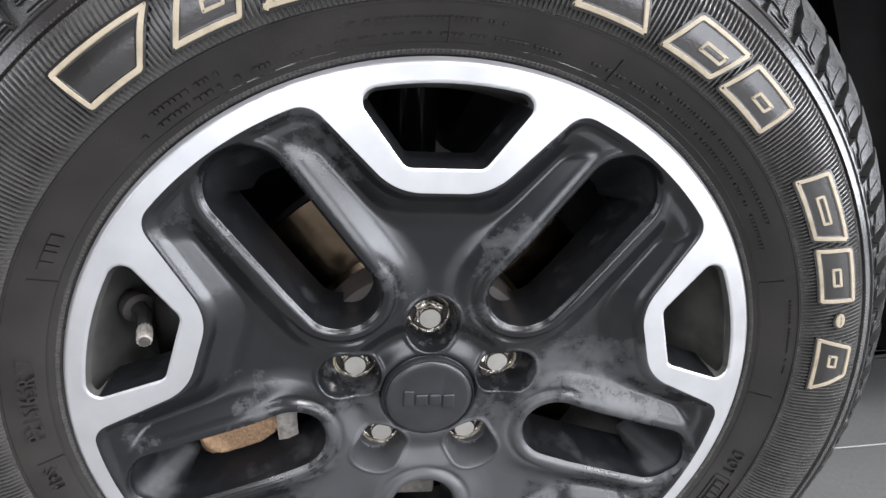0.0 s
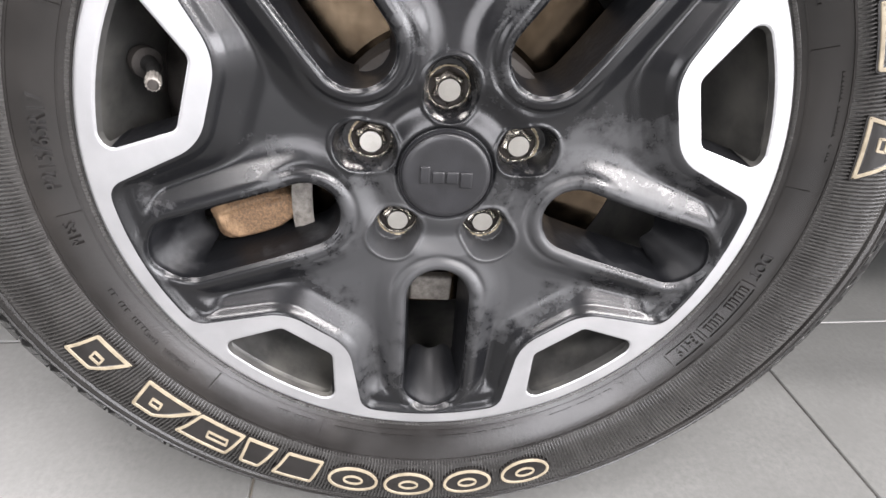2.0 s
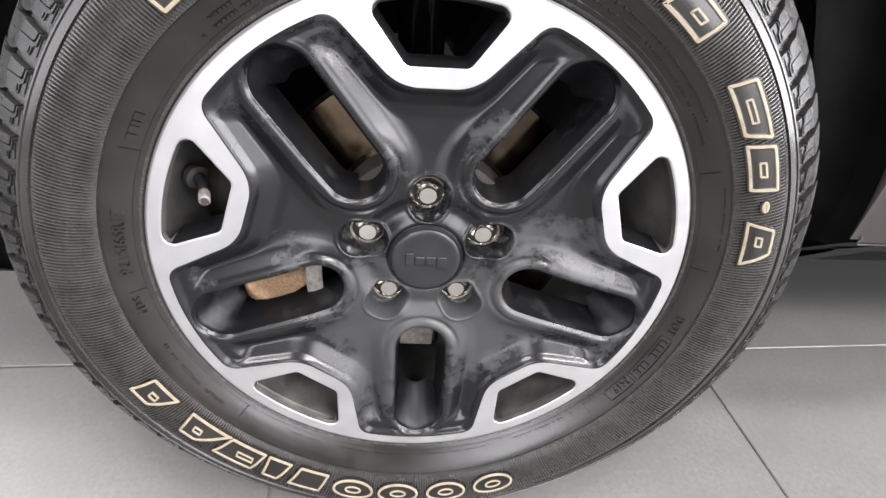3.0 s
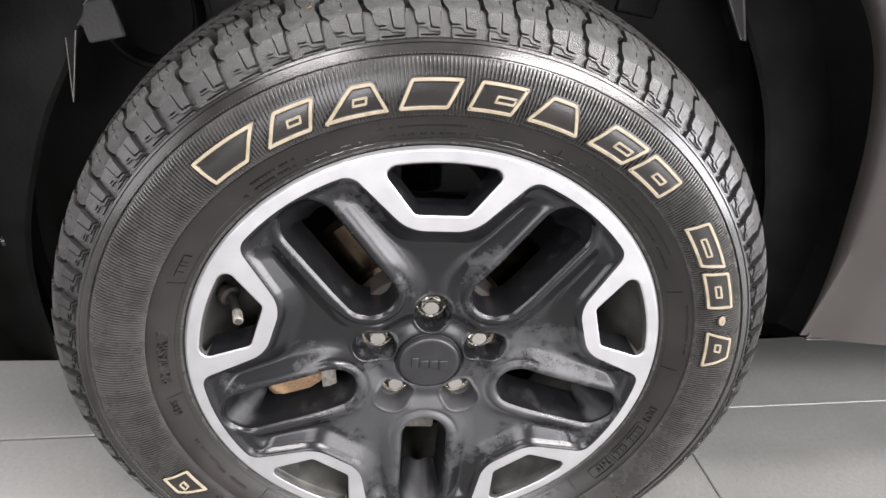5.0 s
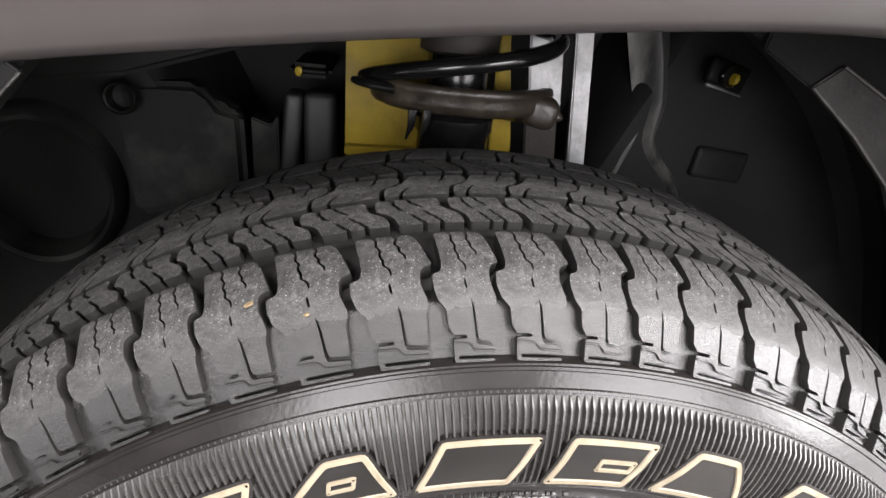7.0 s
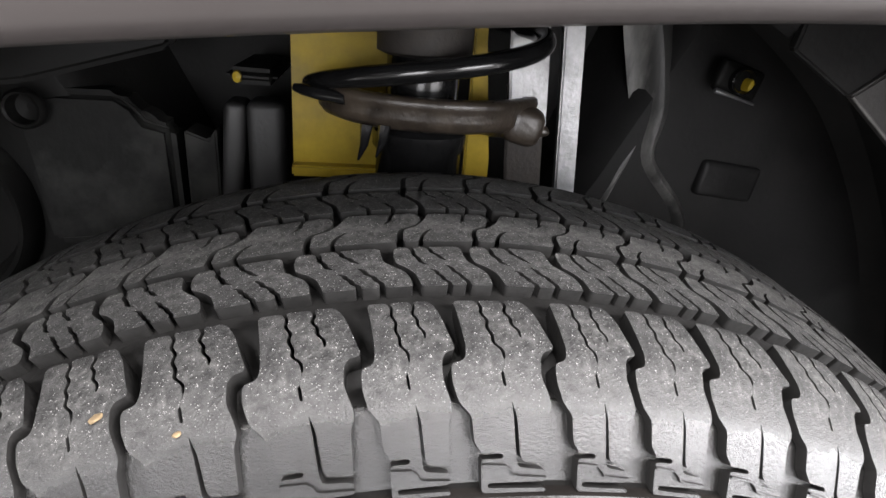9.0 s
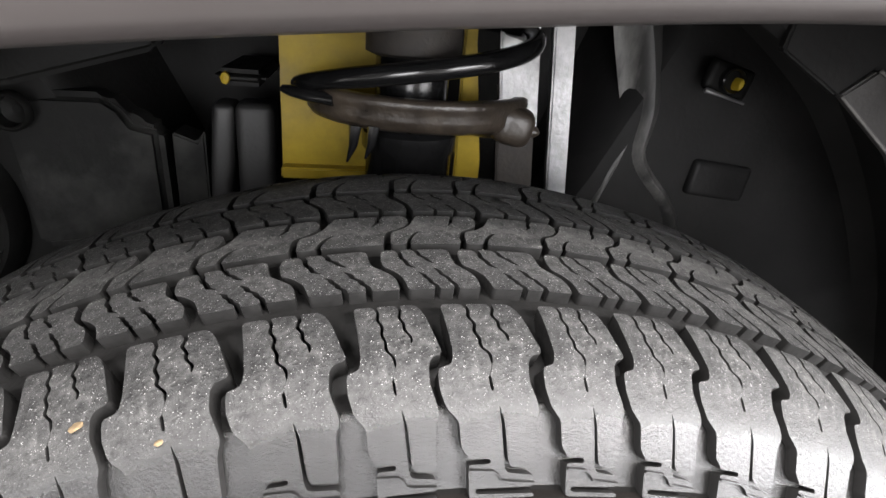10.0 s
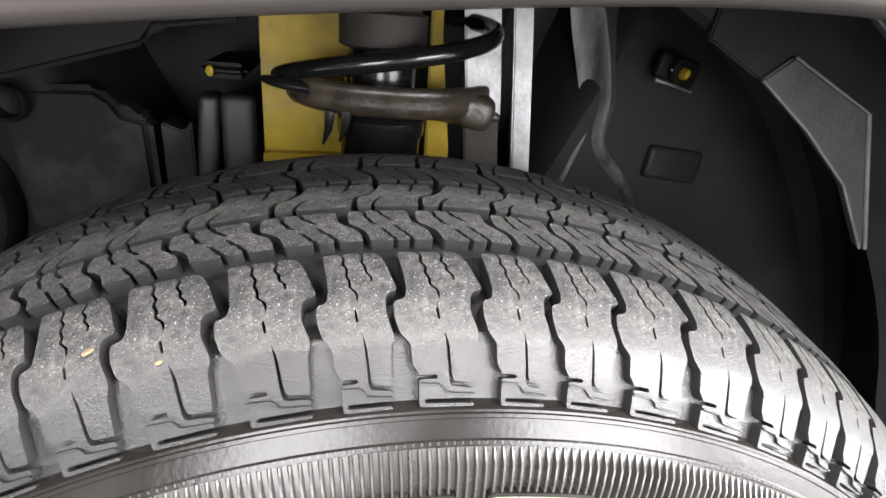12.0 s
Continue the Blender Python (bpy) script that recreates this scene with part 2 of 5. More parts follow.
M_BROWN = surface("dusty_brown_steel", (0.010, 0.008, 0.0065), (0.036, 0.028, 0.021), scale=70, rough=(0.24, 0.45), bump=0.4, big=((0.055, 0.043, 0.032), 0.52, 0.72), big_scale=30)
M_FLANK = surface("groove_rubber", (0.0105, 0.0102, 0.0099), (0.0200, 0.0195, 0.0190), scale=160, spec=0.22, rough=(0.45, 0.65), bump=0.3)
M_MUD = surface("dry_mud", (0.12, 0.085, 0.045), (0.25, 0.18, 0.10), scale=300, rough=(0.8, 0.95), bump=0.8)
M_TILE = surface("grey_floor_tile", (0.119, 0.1190, 0.1140), (0.166, 0.1660, 0.1595), scale=150, detail=12, rough=(0.38, 0.42), bump=0.05, bump_scale=600,
                 big=((0.128, 0.1280, 0.1225), 0.4, 0.8), big_scale=11)
M_GROUT = surface("grout", (0.26, 0.23, 0.19), (0.36, 0.33, 0.29), scale=80, rough=(0.8, 0.95), bump=0.4)
M_WALL = surface("dark_grey_wall_paint", (0.10, 0.10, 0.10), (0.14, 0.14, 0.138), scale=3, rough=(0.6, 0.8), bump=0.1)


def machined():
    """Lathe-turned aluminium: fine circular grooves about the axle."""
    m, nt, b = node_mat("machined_aluminium")
    co = nt.nodes.new("ShaderNodeTexCoord")
    mp = add(nt, "ShaderNodeMapping")
    mp.inputs["Scale"].default_value = (1, 0, 1)
    nt.links.new(co.outputs["Object"], mp.inputs["Vector"])
    ln = add(nt, "ShaderNodeVectorMath", operation="LENGTH")
    nt.links.new(mp.outputs["Vector"], ln.inputs[0])
    n = add(nt, "ShaderNodeTexNoise", Scale=2600.0, Detail=2.0, noise_dimensions="1D")
    nt.links.new(ln.outputs["Value"], n.inputs["W"])
    bp = add(nt, "ShaderNodeBump", Strength=0.12, Distance=0.0004)
    nt.links.new(n.outputs["Fac"], bp.inputs["Height"])
    nt.links.new(bp.outputs["Normal"], b.inputs["Normal"])
    n2 = add(nt, "ShaderNodeTexNoise", Scale=30.0, Detail=6.0)
    nt.links.new(co.outputs["Object"], n2.inputs["Vector"])
    r = ramp(nt, n2.outputs["Fac"], [(0.3, (0.375, 0.375, 0.385)), (0.7, (0.455, 0.455, 0.465))])
    nt.links.new(r.outputs["Color"], b.inputs["Base Color"])
    b.inputs["Metallic"].default_value = 0.75
    b.inputs["Roughness"].default_value = 0.38
    b.inputs["Coat Weight"].default_value = 0.3
    b.inputs["Coat Roughness"].default_value = 0.1
    return m


M_MACH = machined()
M_FOLD = surface("dust_streaked_liner", (0.020, 0.0198, 0.0195), (0.05, 0.049, 0.048), scale=30, rough=(0.45, 0.6), bump=0.2,
                 big=((0.24, 0.235, 0.225), 0.47, 0.66), big_scale=16, stretch=(1.6, 1, 0.45))


# ---- mesh helpers ----
def build(name, verts, faces, mats, parent=None, label="", index=None, sharp=40, smooth=True):
    me = bpy.data.meshes.new(name)
    me.from_pydata([tuple(map(float, v)) for v in verts], [], [tuple(map(int, f)) for f in faces])
    for mt in (mats if isinstance(mats, (list, tuple)) else [mats]):
        me.materials.append(mt)
    if index is not None:
        me.polygons.foreach_set("material_index", np.asarray(index, dtype=np.int32))
    me.polygons.foreach_set("use_smooth", np.full(len(me.polygons), smooth, dtype=bool))
    if smooth and sharp:
        me.set_sharp_from_angle(angle=radians(sharp))
    me.update()
    ob = new(name, me)
    if parent is not None:
        ob.parent = parent
    if label:
        ob["label"] = label
    return ob


def part(name, bm, material, parent, label="", sharp=40):
    bmesh.ops.recalc_face_normals(bm, faces=bm.faces)
    me = bpy.data.meshes.new(name)
    bm.to_mesh(me)
    bm.free()
    me.materials.append(material)
    me.polygons.foreach_set("use_smooth", np.ones(len(me.polygons), dtype=bool))
    me.set_sharp_from_angle(angle=radians(sharp))
    ob = new(name, me)
    ob.parent = parent
    if label:
        ob["label"] = label
    return ob


def empty(name, m, label, category, group="", kind=""):
    ob = new(name)
    ob.empty_display_size = 0.05
    ob.matrix_world = m
    return tagged(ob, label, category, group, kind)


def revolve(profile, n, wobble=None):
    """Verts and quads of (y, r) points turned about the y axis."""
    prof = np.array(profile)
    a = np.linspace(0, 2 * math.pi, n, endpoint=False)
    v = np.empty((len(prof), n, 3))
    v[:, :, 0] = prof[:, 1][:, None] * np.cos(a)
    v[:, :, 1] = prof[:, 0][:, None]
    v[:, :, 2] = prof[:, 1][:, None] * np.sin(a)
    f = []
    for i in range(len(prof) - 1):
        for j in range(n):
            k = (j + 1) % n
            f.append((i * n + j, i * n + k, (i + 1) * n + k, (i + 1) * n + j))
    return v.reshape(-1, 3), f


def box_bm(sx, sy, sz, bevel=0.003, m=None, segs=2):
    bm = bmesh.new()
    bmesh.ops.create_cube(bm, size=1, matrix=Matrix.Diagonal((sx, sy, sz, 1)))
    if bevel:
        bmesh.ops.bevel(bm, geom=bm.edges[:], offset=bevel, segments=segs, affect="EDGES", profile=0.6)
    if m is not None:
        bmesh.ops.transform(bm, matrix=m, verts=bm.verts)
    return bm


def lathe_bm(profile, n, m=None):
    v, f = revolve(profile, n)
    bm = bmesh.new()
    vs = [bm.verts.new(p) for p in v]
    for q in f:
        bm.faces.new([vs[i] for i in q])
    if m is not None:
        bmesh.ops.transform(bm, matrix=m, verts=bm.verts)
    return bm


def tube_bm(path, radius, n=12, caps=True):
    """A round bar along a list of points; radius a number or one per point."""
    pts = [Vector(p) for p in path]
    rad = radius if isinstance(radius, (list, tuple)) else [radius] * len(pts)
    bm = bmesh.new()
    rings = []
    up = Vector((0, 0, 1))
    for i, p in enumerate(pts):
        t = (pts[min(i + 1, len(pts) - 1)] - pts[max(i - 1, 0)]).normalized()
        s = t.cross(up)
        s = s.normalized() if s.length > 1e-4 else Vector((1, 0, 0))
        u = s.cross(t).normalized()
        rings.append([bm.verts.new(p + rad[i] * (math.cos(k) * s + math.sin(k) * u)) for k in [2 * math.pi * j / n for j in range(n)]])
    for a, b in zip(rings, rings[1:]):
        for j in range(n):
            bm.faces.new((a[j], a[(j + 1) % n], b[(j + 1) % n], b[j]))
    if caps:
        bm.faces.new(rings[0])
        bm.faces.new(rings[-1])
    return bm


def smooth01(t):
    t = np.clip(t, 0, 1)
    return t * t * (3 - 2 * t)


# ---- room ----
def slab(name, x0, x1, y0, y1, z0, z1, mat, label, bevel=0.0):
    ob = part(name, box_bm(x1 - x0, y1 - y0, z1 - z0, bevel), mat, None, label)
    ob.location = ((x0 + x1) / 2, (y0 + y1) / 2, (z0 + z1) / 2)
    return tagged(ob, kind="structure")


RX0, RX1, RY0, RY1 = -5.0, 6.0, -5.0, 5.0
floor = slab("floor", RX0, RX1, RY0, RY1, -0.12, -0.004, M_GROUT, "showroom floor with light grout between large tiles")
# unseen walls and ceiling added to close the room, dark to deepen reflections
slab("ceiling", RX0, RX1, RY0, RY1, CEIL, CEIL + 0.1, M_WALL, "plain dark grey showroom ceiling")
slab("wall_south", RX0 - 0.1, RX1 + 0.1, RY0 - 0.1, RY0, -0.1, CEIL, M_WALL, "plain dark grey showroom wall")
slab("wall_north", RX0 - 0.1, RX1 + 0.1, RY1, RY1 + 0.1, -0.1, CEIL, M_WALL, "plain dark grey showroom wall")
slab("wall_west", RX0 - 0.1, RX0, RY0, RY1, -0.1, CEIL, M_WALL, "plain dark grey showroom wall")
slab("wall_east", RX1, RX1 + 0.1, RY0, RY1, -0.1, CEIL, M_WALL, "plain dark grey showroom wall")


# ---- wheel: alloy rim ----
AXLE = Matrix.Translation((0.0017, 0, 0.3435))
wheel = empty("wheel", AXLE, "car wheel with black machined alloy rim and all-terrain tyre", "wheel")
F72 = math.radians(72)
RIM_OUT = 0.2335


def poly_sdf(px, py, poly):
    d = np.full(px.shape, 1e9)
    inside = np.zeros(px.shape, dtype=bool)
    n = len(poly)
    for i in range(n):
        ax, ay = poly[i]
        bx, by = poly[(i + 1) % n]
        ex, ey = bx - ax, by - ay
        wx, wy = px - ax, py - ay
        t = np.clip((wx * ex + wy * ey) / (ex * ex + ey * ey), 0, 1)
        d = np.minimum(d, np.hypot(wx - t * ex, wy - t * ey))
        cross = (ay > py) != (by > py)
        with np.errstate(divide="ignore", invalid="ignore"):
            xi = ax + (py - ay) / (ey if abs(ey) > 1e-12 else 1e-12) * ex
        inside ^= cross & (px < xi)
    return np.where(inside, -d, d)


def smax(a, b, k):
    h = np.clip(0.5 + 0.5 * (a - b) / k, 0, 1)
    return b + (a - b) * h + k * h * (1 - h)


def smin(a, b, k):
    return -smax(-a, -b, k)


ARC = [(0.2125 * math.cos(q), 0.2125 * math.sin(q)) for q in np.linspace(math.radians(10.6), math.radians(-10.6), 9)]
WINDOW = [(0.1795, 0.0195)] + [(0.2080, 0.0405)] + ARC + [(0.2080, -0.0405), (0.1795, -0.0195)]


def fields(x, z):
    r = np.hypot(x, z)
    a = np.arctan2(z, x) - math.pi / 2
    aw = (a + F72 / 2) % F72 - F72 / 2
    d, l = r * np.cos(aw), r * np.sin(aw)
    la = np.abs(l)
    win = poly_sdf(d, l, WINDOW) - 0.0075
    q = F72 / 2 - np.abs(aw)
    s, ls = r * np.cos(q), r * np.sin(q)
    slot = np.hypot(s - np.clip(s, 0.1028, 0.1915), ls) - 0.0248
    frame_in = smin(d - 0.1572, (0.0312 + 0.97 * (d - 0.16) - la) / math.hypot(1, 0.97), 0.012)
    mach = smax(frame_in, r - 0.2205, 0.010)
    scoop = np.hypot(d - np.clip(d, 0.0550, 0.0625), l) - 0.0180
    bore = np.hypot(d - 0.055, l) - 0.0152
    return r, win, slot, mach, scoop, bore


def depth(x, z):
    """How far the rim's face lies behind the machined plane."""
    r, win, slot, mach, scoop, bore = fields(x, z)
    dish = 0.0125 + 0.0045 * smooth01((r - 0.050) / 0.060)
    band = 0.0046 + 0.0062 * smooth01((0.135 - r) / 0.075)
    hollow = smin(smin(slot - 0.0072, -mach - 0.0030, 0.006), 0.2090 - r, 0.008)
    t = np.clip(hollow / 0.027, 0, 1)
    y = band + (dish - band) * (0.08 * smooth01(hollow / 0.0085) + 0.40 * smooth01(t * 1.5) + 0.52 * smooth01(t))
    hub = smooth01((0.068 - r) / 0.017)
    y = y + (0.0145 + 0.0050 * smooth01((r - 0.0345) / 0.017) - y) * hub
    # sunk ring round the cap, a soft ridge outside it
    y = y + 0.0022 * np.exp(-((r - 0.0332) / 0.0016) ** 2)
    # a slightly crowned band round each slot, with a shallow groove outside it near the hub
    y = y - 0.0010 * np.exp(-((slot - 0.0048) / 0.0030) ** 2)
    y = y + 0.0018 * np.exp(-((slot - 0.0110) / 0.0024) ** 2) * smooth01((0.130 - r) / 0.04)
    y = y * smooth01(-mach / 0.0075)
    wall = np.clip(-scoop / 0.0052, 0, 1)
    y = y + (np.maximum(y, 0.0350) - y) * (0.75 * wall + 0.25 * wall * wall)
    y = y - 0.0011 * np.exp(-((scoop - 0.0012) / 0.0016) ** 2) * (scoop > -0.001)
    y = y + (0.056 - y) * smooth01(-bore / 0.0010)
    e = np.clip(1 - slot / 0.0032, 0, 1)
    y = y + 0.0026 * e * e
    e = np.clip(1 - win / 0.0014, 0, 1)
    y = y + 0.0009 * e * e
    e = np.clip((r - 0.2302) / 0.0033, 0, 1)
    return y + 0.0035 * e * e


def split(v, t, which):
    """Cut the triangles t of the flat points v along the zero line of a field; points close to the line move onto it."""
    h = 0.0011
    f = fields(v[:, 0], v[:, 1])[which] if which < 6 else RIM_OUT - np.hypot(v[:, 0], v[:, 1])
    near = np.abs(f) < 0.35 * h
    e = 1e-5

    def value(p):
        return fields(p[:, 0], p[:, 1])[which] if which < 6 else RIM_OUT - np.hypot(p[:, 0], p[:, 1])
    for _ in range(2):
        p = v[near]
        g = np.stack([(value(p + (e, 0)) - value(p - (e, 0))) / (2 * e), (value(p + (0, e)) - value(p - (0, e))) / (2 * e)], 1)
        g2 = np.maximum((g * g).sum(1), 0.2)
        v[near] = p - g * (value(p) / g2)[:, None]
    f = value(v)
    f[near] = 0
    sign = np.sign(f)
    s = sign[t]
    mixed = (s.max(1) > 0) & (s.min(1) < 0)
    keep = t[~mixed]
    cache, extra, made = {}, [], []

    def cut(i, j):
        key = (i, j) if i < j else (j, i)
        if key not in cache:
            w = f[key[0]] / (f[key[0]] - f[key[1]])
            extra.append(v[key[0]] + w * (v[key[1]] - v[key[0]]))
            cache[key] = len(v) + len(extra) - 1
        return cache[key]
    for tri in t[mixed]:
        loop = []
        for k in range(3):
            i, j = tri[k], tri[(k + 1) % 3]
            loop.append(i)
            if sign[i] * sign[j] < 0:
                loop.append(cut(i, j))
        m = len(loop)
        fv = [0 if q >= len(v) else sign[q] for q in loop]
        zero = [k for k in range(m) if fv[k] == 0]
        a, b = zero[0], zero[1]
        one = loop[a:b + 1]
        two = loop[b:] + loop[:a + 1]
        for poly in (one, two):
            for k in range(1, len(poly) - 1):
                made.append((poly[0], poly[k], poly[k + 1]))
    if extra:
        v = np.vstack([v, np.array(extra)])
    return v, np.vstack([keep, np.array(made, dtype=int).reshape(-1, 3)])


def rim_face():
    h = 0.0011
    n = int(0.238 / h)
    g = np.arange(-n, n + 1) * h
    X, Z = np.meshgrid(g, g, indexing="ij")
    v = np.stack([X.ravel(), Z.ravel()], 1)
    m = len(g)
    i, j = np.meshgrid(np.arange(m - 1), np.arange(m - 1), indexing="ij")
    q = (i * m + j).ravel()
    odd = ((i + j) % 2 == 0).ravel()
    t1 = np.where(odd[:, None], np.stack([q, q + m, q + m + 1], 1), np.stack([q, q + m, q + 1], 1))
    t2 = np.where(odd[:, None], np.stack([q, q + m + 1, q + 1], 1), np.stack([q + m, q + m + 1, q + 1], 1))
    t = np.vstack([t1, t2])
    rr = np.hypot(v[:, 0], v[:, 1])
    t = t[(rr[t] < RIM_OUT + 2 * h).any(1)]
    for which in (6, 1, 2, 4, 3):
        v, t = split(v, t, which)
        c = v[t].mean(1)
        f = fields(c[:, 0], c[:, 1])
        if which == 6:
            t = t[f[0] < RIM_OUT]
        elif which in (1, 2):
            t = t[f[which] > 0]
    used, inv = np.unique(t, return_inverse=True)
    v, t = v[used], inv.reshape(-1, 3)
    c = v[t].mean(1)
    fc = fields(c[:, 0], c[:, 1])
    mat = np.where(fc[3] > 0, 0, 1)
    y = depth(v[:, 0], v[:, 1])
    verts = [np.stack([v[:, 0], y, v[:, 1]], 1)]
    area = np.cross(v[t[:, 1]] - v[t[:, 0]], v[t[:, 2]] - v[t[:, 0]])
    t = np.where((area > 0)[:, None], t, t[:, ::-1])
    faces, index = [tuple(k) for k in t], list(mat)
    # the face takes the true slope of its curve at each point
    e = 5e-4
    fx = (depth(v[:, 0] + e, v[:, 1]) - depth(v[:, 0] - e, v[:, 1])) / (2 * e)
    fz = (depth(v[:, 0], v[:, 1] + e) - depth(v[:, 0], v[:, 1] - e)) / (2 * e)
    nn = np.stack([fx, -np.ones(len(v)), fz], 1)
    normals = [nn / np.linalg.norm(nn, axis=1)[:, None]]
    # walls of the openings
    edges = {}
    for tri in t:
        for k in range(3):
            a, b = int(tri[k]), int(tri[(k + 1) % 3])
            edges[(a, b)] = 1
    rim = [(a, b) for a, b in edges if (b, a) not in edges]
    fv = fields(v[:, 0], v[:, 1])
    count = len(v)
    for which, rings in ((2, [(0.004, 0.0006, 0.001), (0.018, 0.0018, 0.009), (0.034, 0.0034, 0.020), (0.044, 0.0042, 0.024)]), (1, [(0.003, 0.0004, 0.0), (0.030, 0.0022, 0.0)])):
        on = [(a, b) for a, b in rim if abs(fv[which][a]) < 4e-4 and abs(fv[which][b]) < 4e-4]
        ids = sorted({a for e in on for a in e})
        pos = {a: k for k, a in enumerate(ids)}
        p = v[ids]
        e = 1e-5
        gx = (fields(p[:, 0] + e, p[:, 1])[which] - fields(p[:, 0] - e, p[:, 1])[which]) / (2 * e)
        gz = (fields(p[:, 0], p[:, 1] + e)[which] - fields(p[:, 0], p[:, 1] - e)[which]) / (2 * e)
        verts.append(np.stack([p[:, 0], y[ids], p[:, 1]], 1))
        normals.append(np.stack([-gx, 0 * gx, -gz], 1))
        prev = [count + k for k in range(len(ids))]
        count += len(ids)
        rp = np.hypot(p[:, 0], p[:, 1])
        ux, uz = p[:, 0] / rp, p[:, 1] / rp
        # the outer end of a slot slopes inward like a chute
        out = smooth01((gx * ux + gz * uz - 0.05) / 0.9) * smooth01((rp - 0.17) / 0.03)
        lean = 0.10 + 0.55 * out
        # the rim flange behind a window is thin, the spoke beside it deep
        thin = 1 - 0.90 * smooth01((gx * ux + gz * uz + 0.1) / 0.6) * (which == 1)
        for dy, off, end in rings:
            normals.append(np.stack([-gx, -lean if which == 2 else 0 * gx - 0.06, -gz], 1))
            verts.append(np.stack([p[:, 0] - gx * off - ux * end * out, y[ids] + dy * thin, p[:, 1] - gz * off - uz * end * out], 1))
            cur = [count + k for k in range(len(ids))]
            count += len(ids)
            for a, b in on:
                faces.append((prev[pos[b]], prev[pos[a]], cur[pos[a]], cur[pos[b]]))
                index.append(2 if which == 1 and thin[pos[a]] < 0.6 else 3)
            prev = cur
    return np.vstack(verts), faces, index, np.vstack(normals)


rv, rf, ri, rn = rim_face()
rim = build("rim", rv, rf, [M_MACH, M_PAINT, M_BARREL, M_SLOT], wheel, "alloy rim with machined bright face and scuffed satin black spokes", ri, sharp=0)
rim.data.normals_split_custom_set_from_vertices([tuple(map(float, q)) for q in rn])

barrel_prof = [(0.0035, RIM_OUT), (0.010, 0.2325), (0.016, 0.2245), (0.026, 0.2225), (0.045, 0.2165), (0.065, 0.2085), (0.10, 0.2045),
               (0.165, 0.2035), (0.18, 0.212), (0.196, 0.2155), (0.205, 0.2335), (0.201, 0.236), (0.18, 0.22), (0.1, 0.212), (0.02, 0.230)]
bv, bf = revolve(barrel_prof, 180)
build("rim_barrel", bv, bf, M_BARREL, wheel, "dusty dark inner barrel of the rim")

# hub centre cap with an embossed badge drawn as plain bars
cap = part("centre_cap", lathe_bm([(0.0260, 0.0326), (0.0122, 0.0326), (0.0116, 0.0322), (0.0128, 0.0316), (0.0128, 0.0311), (0.0112, 0.0306), (0.0105, 0.0296), (0.0103, 0.027), (0.0102, 0.02), (0.0101, 0.0)], 120), M_CAP, wheel,
           "round satin black hub cap with embossed badge")
for bx, bw, bh in ((-0.0148, 0.0070, 0.0130), (-0.0056, 0.0086, 0.0088), (0.0042, 0.0086, 0.0088), (0.0140, 0.0086, 0.0116)):
    bz = {0.0130: 0.0016, 0.0088: 0.0, 0.0116: -0.0016}[bh]
    part("badge_bar", box_bm(bw, 0.0024, bh, 0.0011, Matrix.Translation((bx, 0.0099, bz)), 3), M_CAP, cap, "embossed black bar of the badge")


def hex_bolt(angle):
    c, s = 0.055 * math.cos(angle), 0.055 * math.sin(angle)
    m = Matrix.Translation((c, 0, s))
    bm = bmesh.new()
    loops = []
    for y, flat, hexed in ((0.0500, 0.0130, 1.0), (0.0400, 0.0130, 1.0), (0.0385, 0.0128, 1.0), (0.0330, 0.0092, 1.0), (0.0320, 0.0086, 0.8), (0.0298, 0.0082, 0.35), (0.0292, 0.0076, 0.1)):
        loop = []
        for i in range(36):
            q = 2 * math.pi * i / 36
            w = (q % (math.pi / 3)) - math.pi / 6
            r = flat * ((1 - hexed) + hexed * math.cos(math.pi / 6) / math.cos(w))
            loop.append(bm.verts.new((r * math.cos(q + angle), y, r * math.sin(q + angle))))
        loops.append(loop)
    for a, b in zip(loops, loops[1:]):
        for i in range(36):
            bm.faces.new((a[i], a[(i + 1) % 36], b[(i + 1) % 36], b[i]))
    bm.faces.new(loops[-1])
    bmesh.ops.transform(bm, matrix=m, verts=bm.verts)
    bolt = part("wheel_bolt", bm, M_CHROME, wheel, "polished chrome hex wheel bolt", sharp=25)
    part("bolt_shell", lathe_bm([(0.050, 0.0132), (0.042, 0.0132), (0.0385, 0.0135), (0.0362, 0.0139), (0.0356, 0.0144), (0.0362, 0.0150)], 48, m), M_CHROME, bolt, "polished chrome shell")
    part("seat_ring", lathe_bm([(0.0440, 0.0148), (0.0366, 0.0149), (0.0354, 0.0153), (0.0352, 0.0160), (0.0362, 0.0168)], 48, m), M_BRONZE, bolt, "tarnished bronze seat ring")


for k in range(5):
    hex_bolt(math.pi / 2 + k * F72)


# valve in the left window
vbase = Vector((-0.1955, 0.028, 0.0625))
valve = part("valve_stem", tube_bm([vbase + Vector((-0.012, 0.022, 0.0)), vbase + Vector((-0.004, 0.014, 0)), vbase + Vector((0.006, 0.004, -0.001)), vbase + Vector((0.012, -0.014, -0.003))],
                                   [0.0080, 0.0074, 0.0044, 0.0038], 16), M_FLANK, wheel, "rubber valve stem inside the rim opening")
part("valve_collar", tube_bm([vbase + Vector((-0.0035, 0.0136, 0)), vbase + Vector((-0.0025, 0.0126, 0)), vbase + Vector((0.0010, 0.0090, -0.0005)), vbase + Vector((0.0018, 0.0082, -0.0006))],
                             [0.0085, 0.0104, 0.0100, 0.0070], 24), M_IRON, valve, "dull metal collar at the foot of the valve")
KNURL = 24
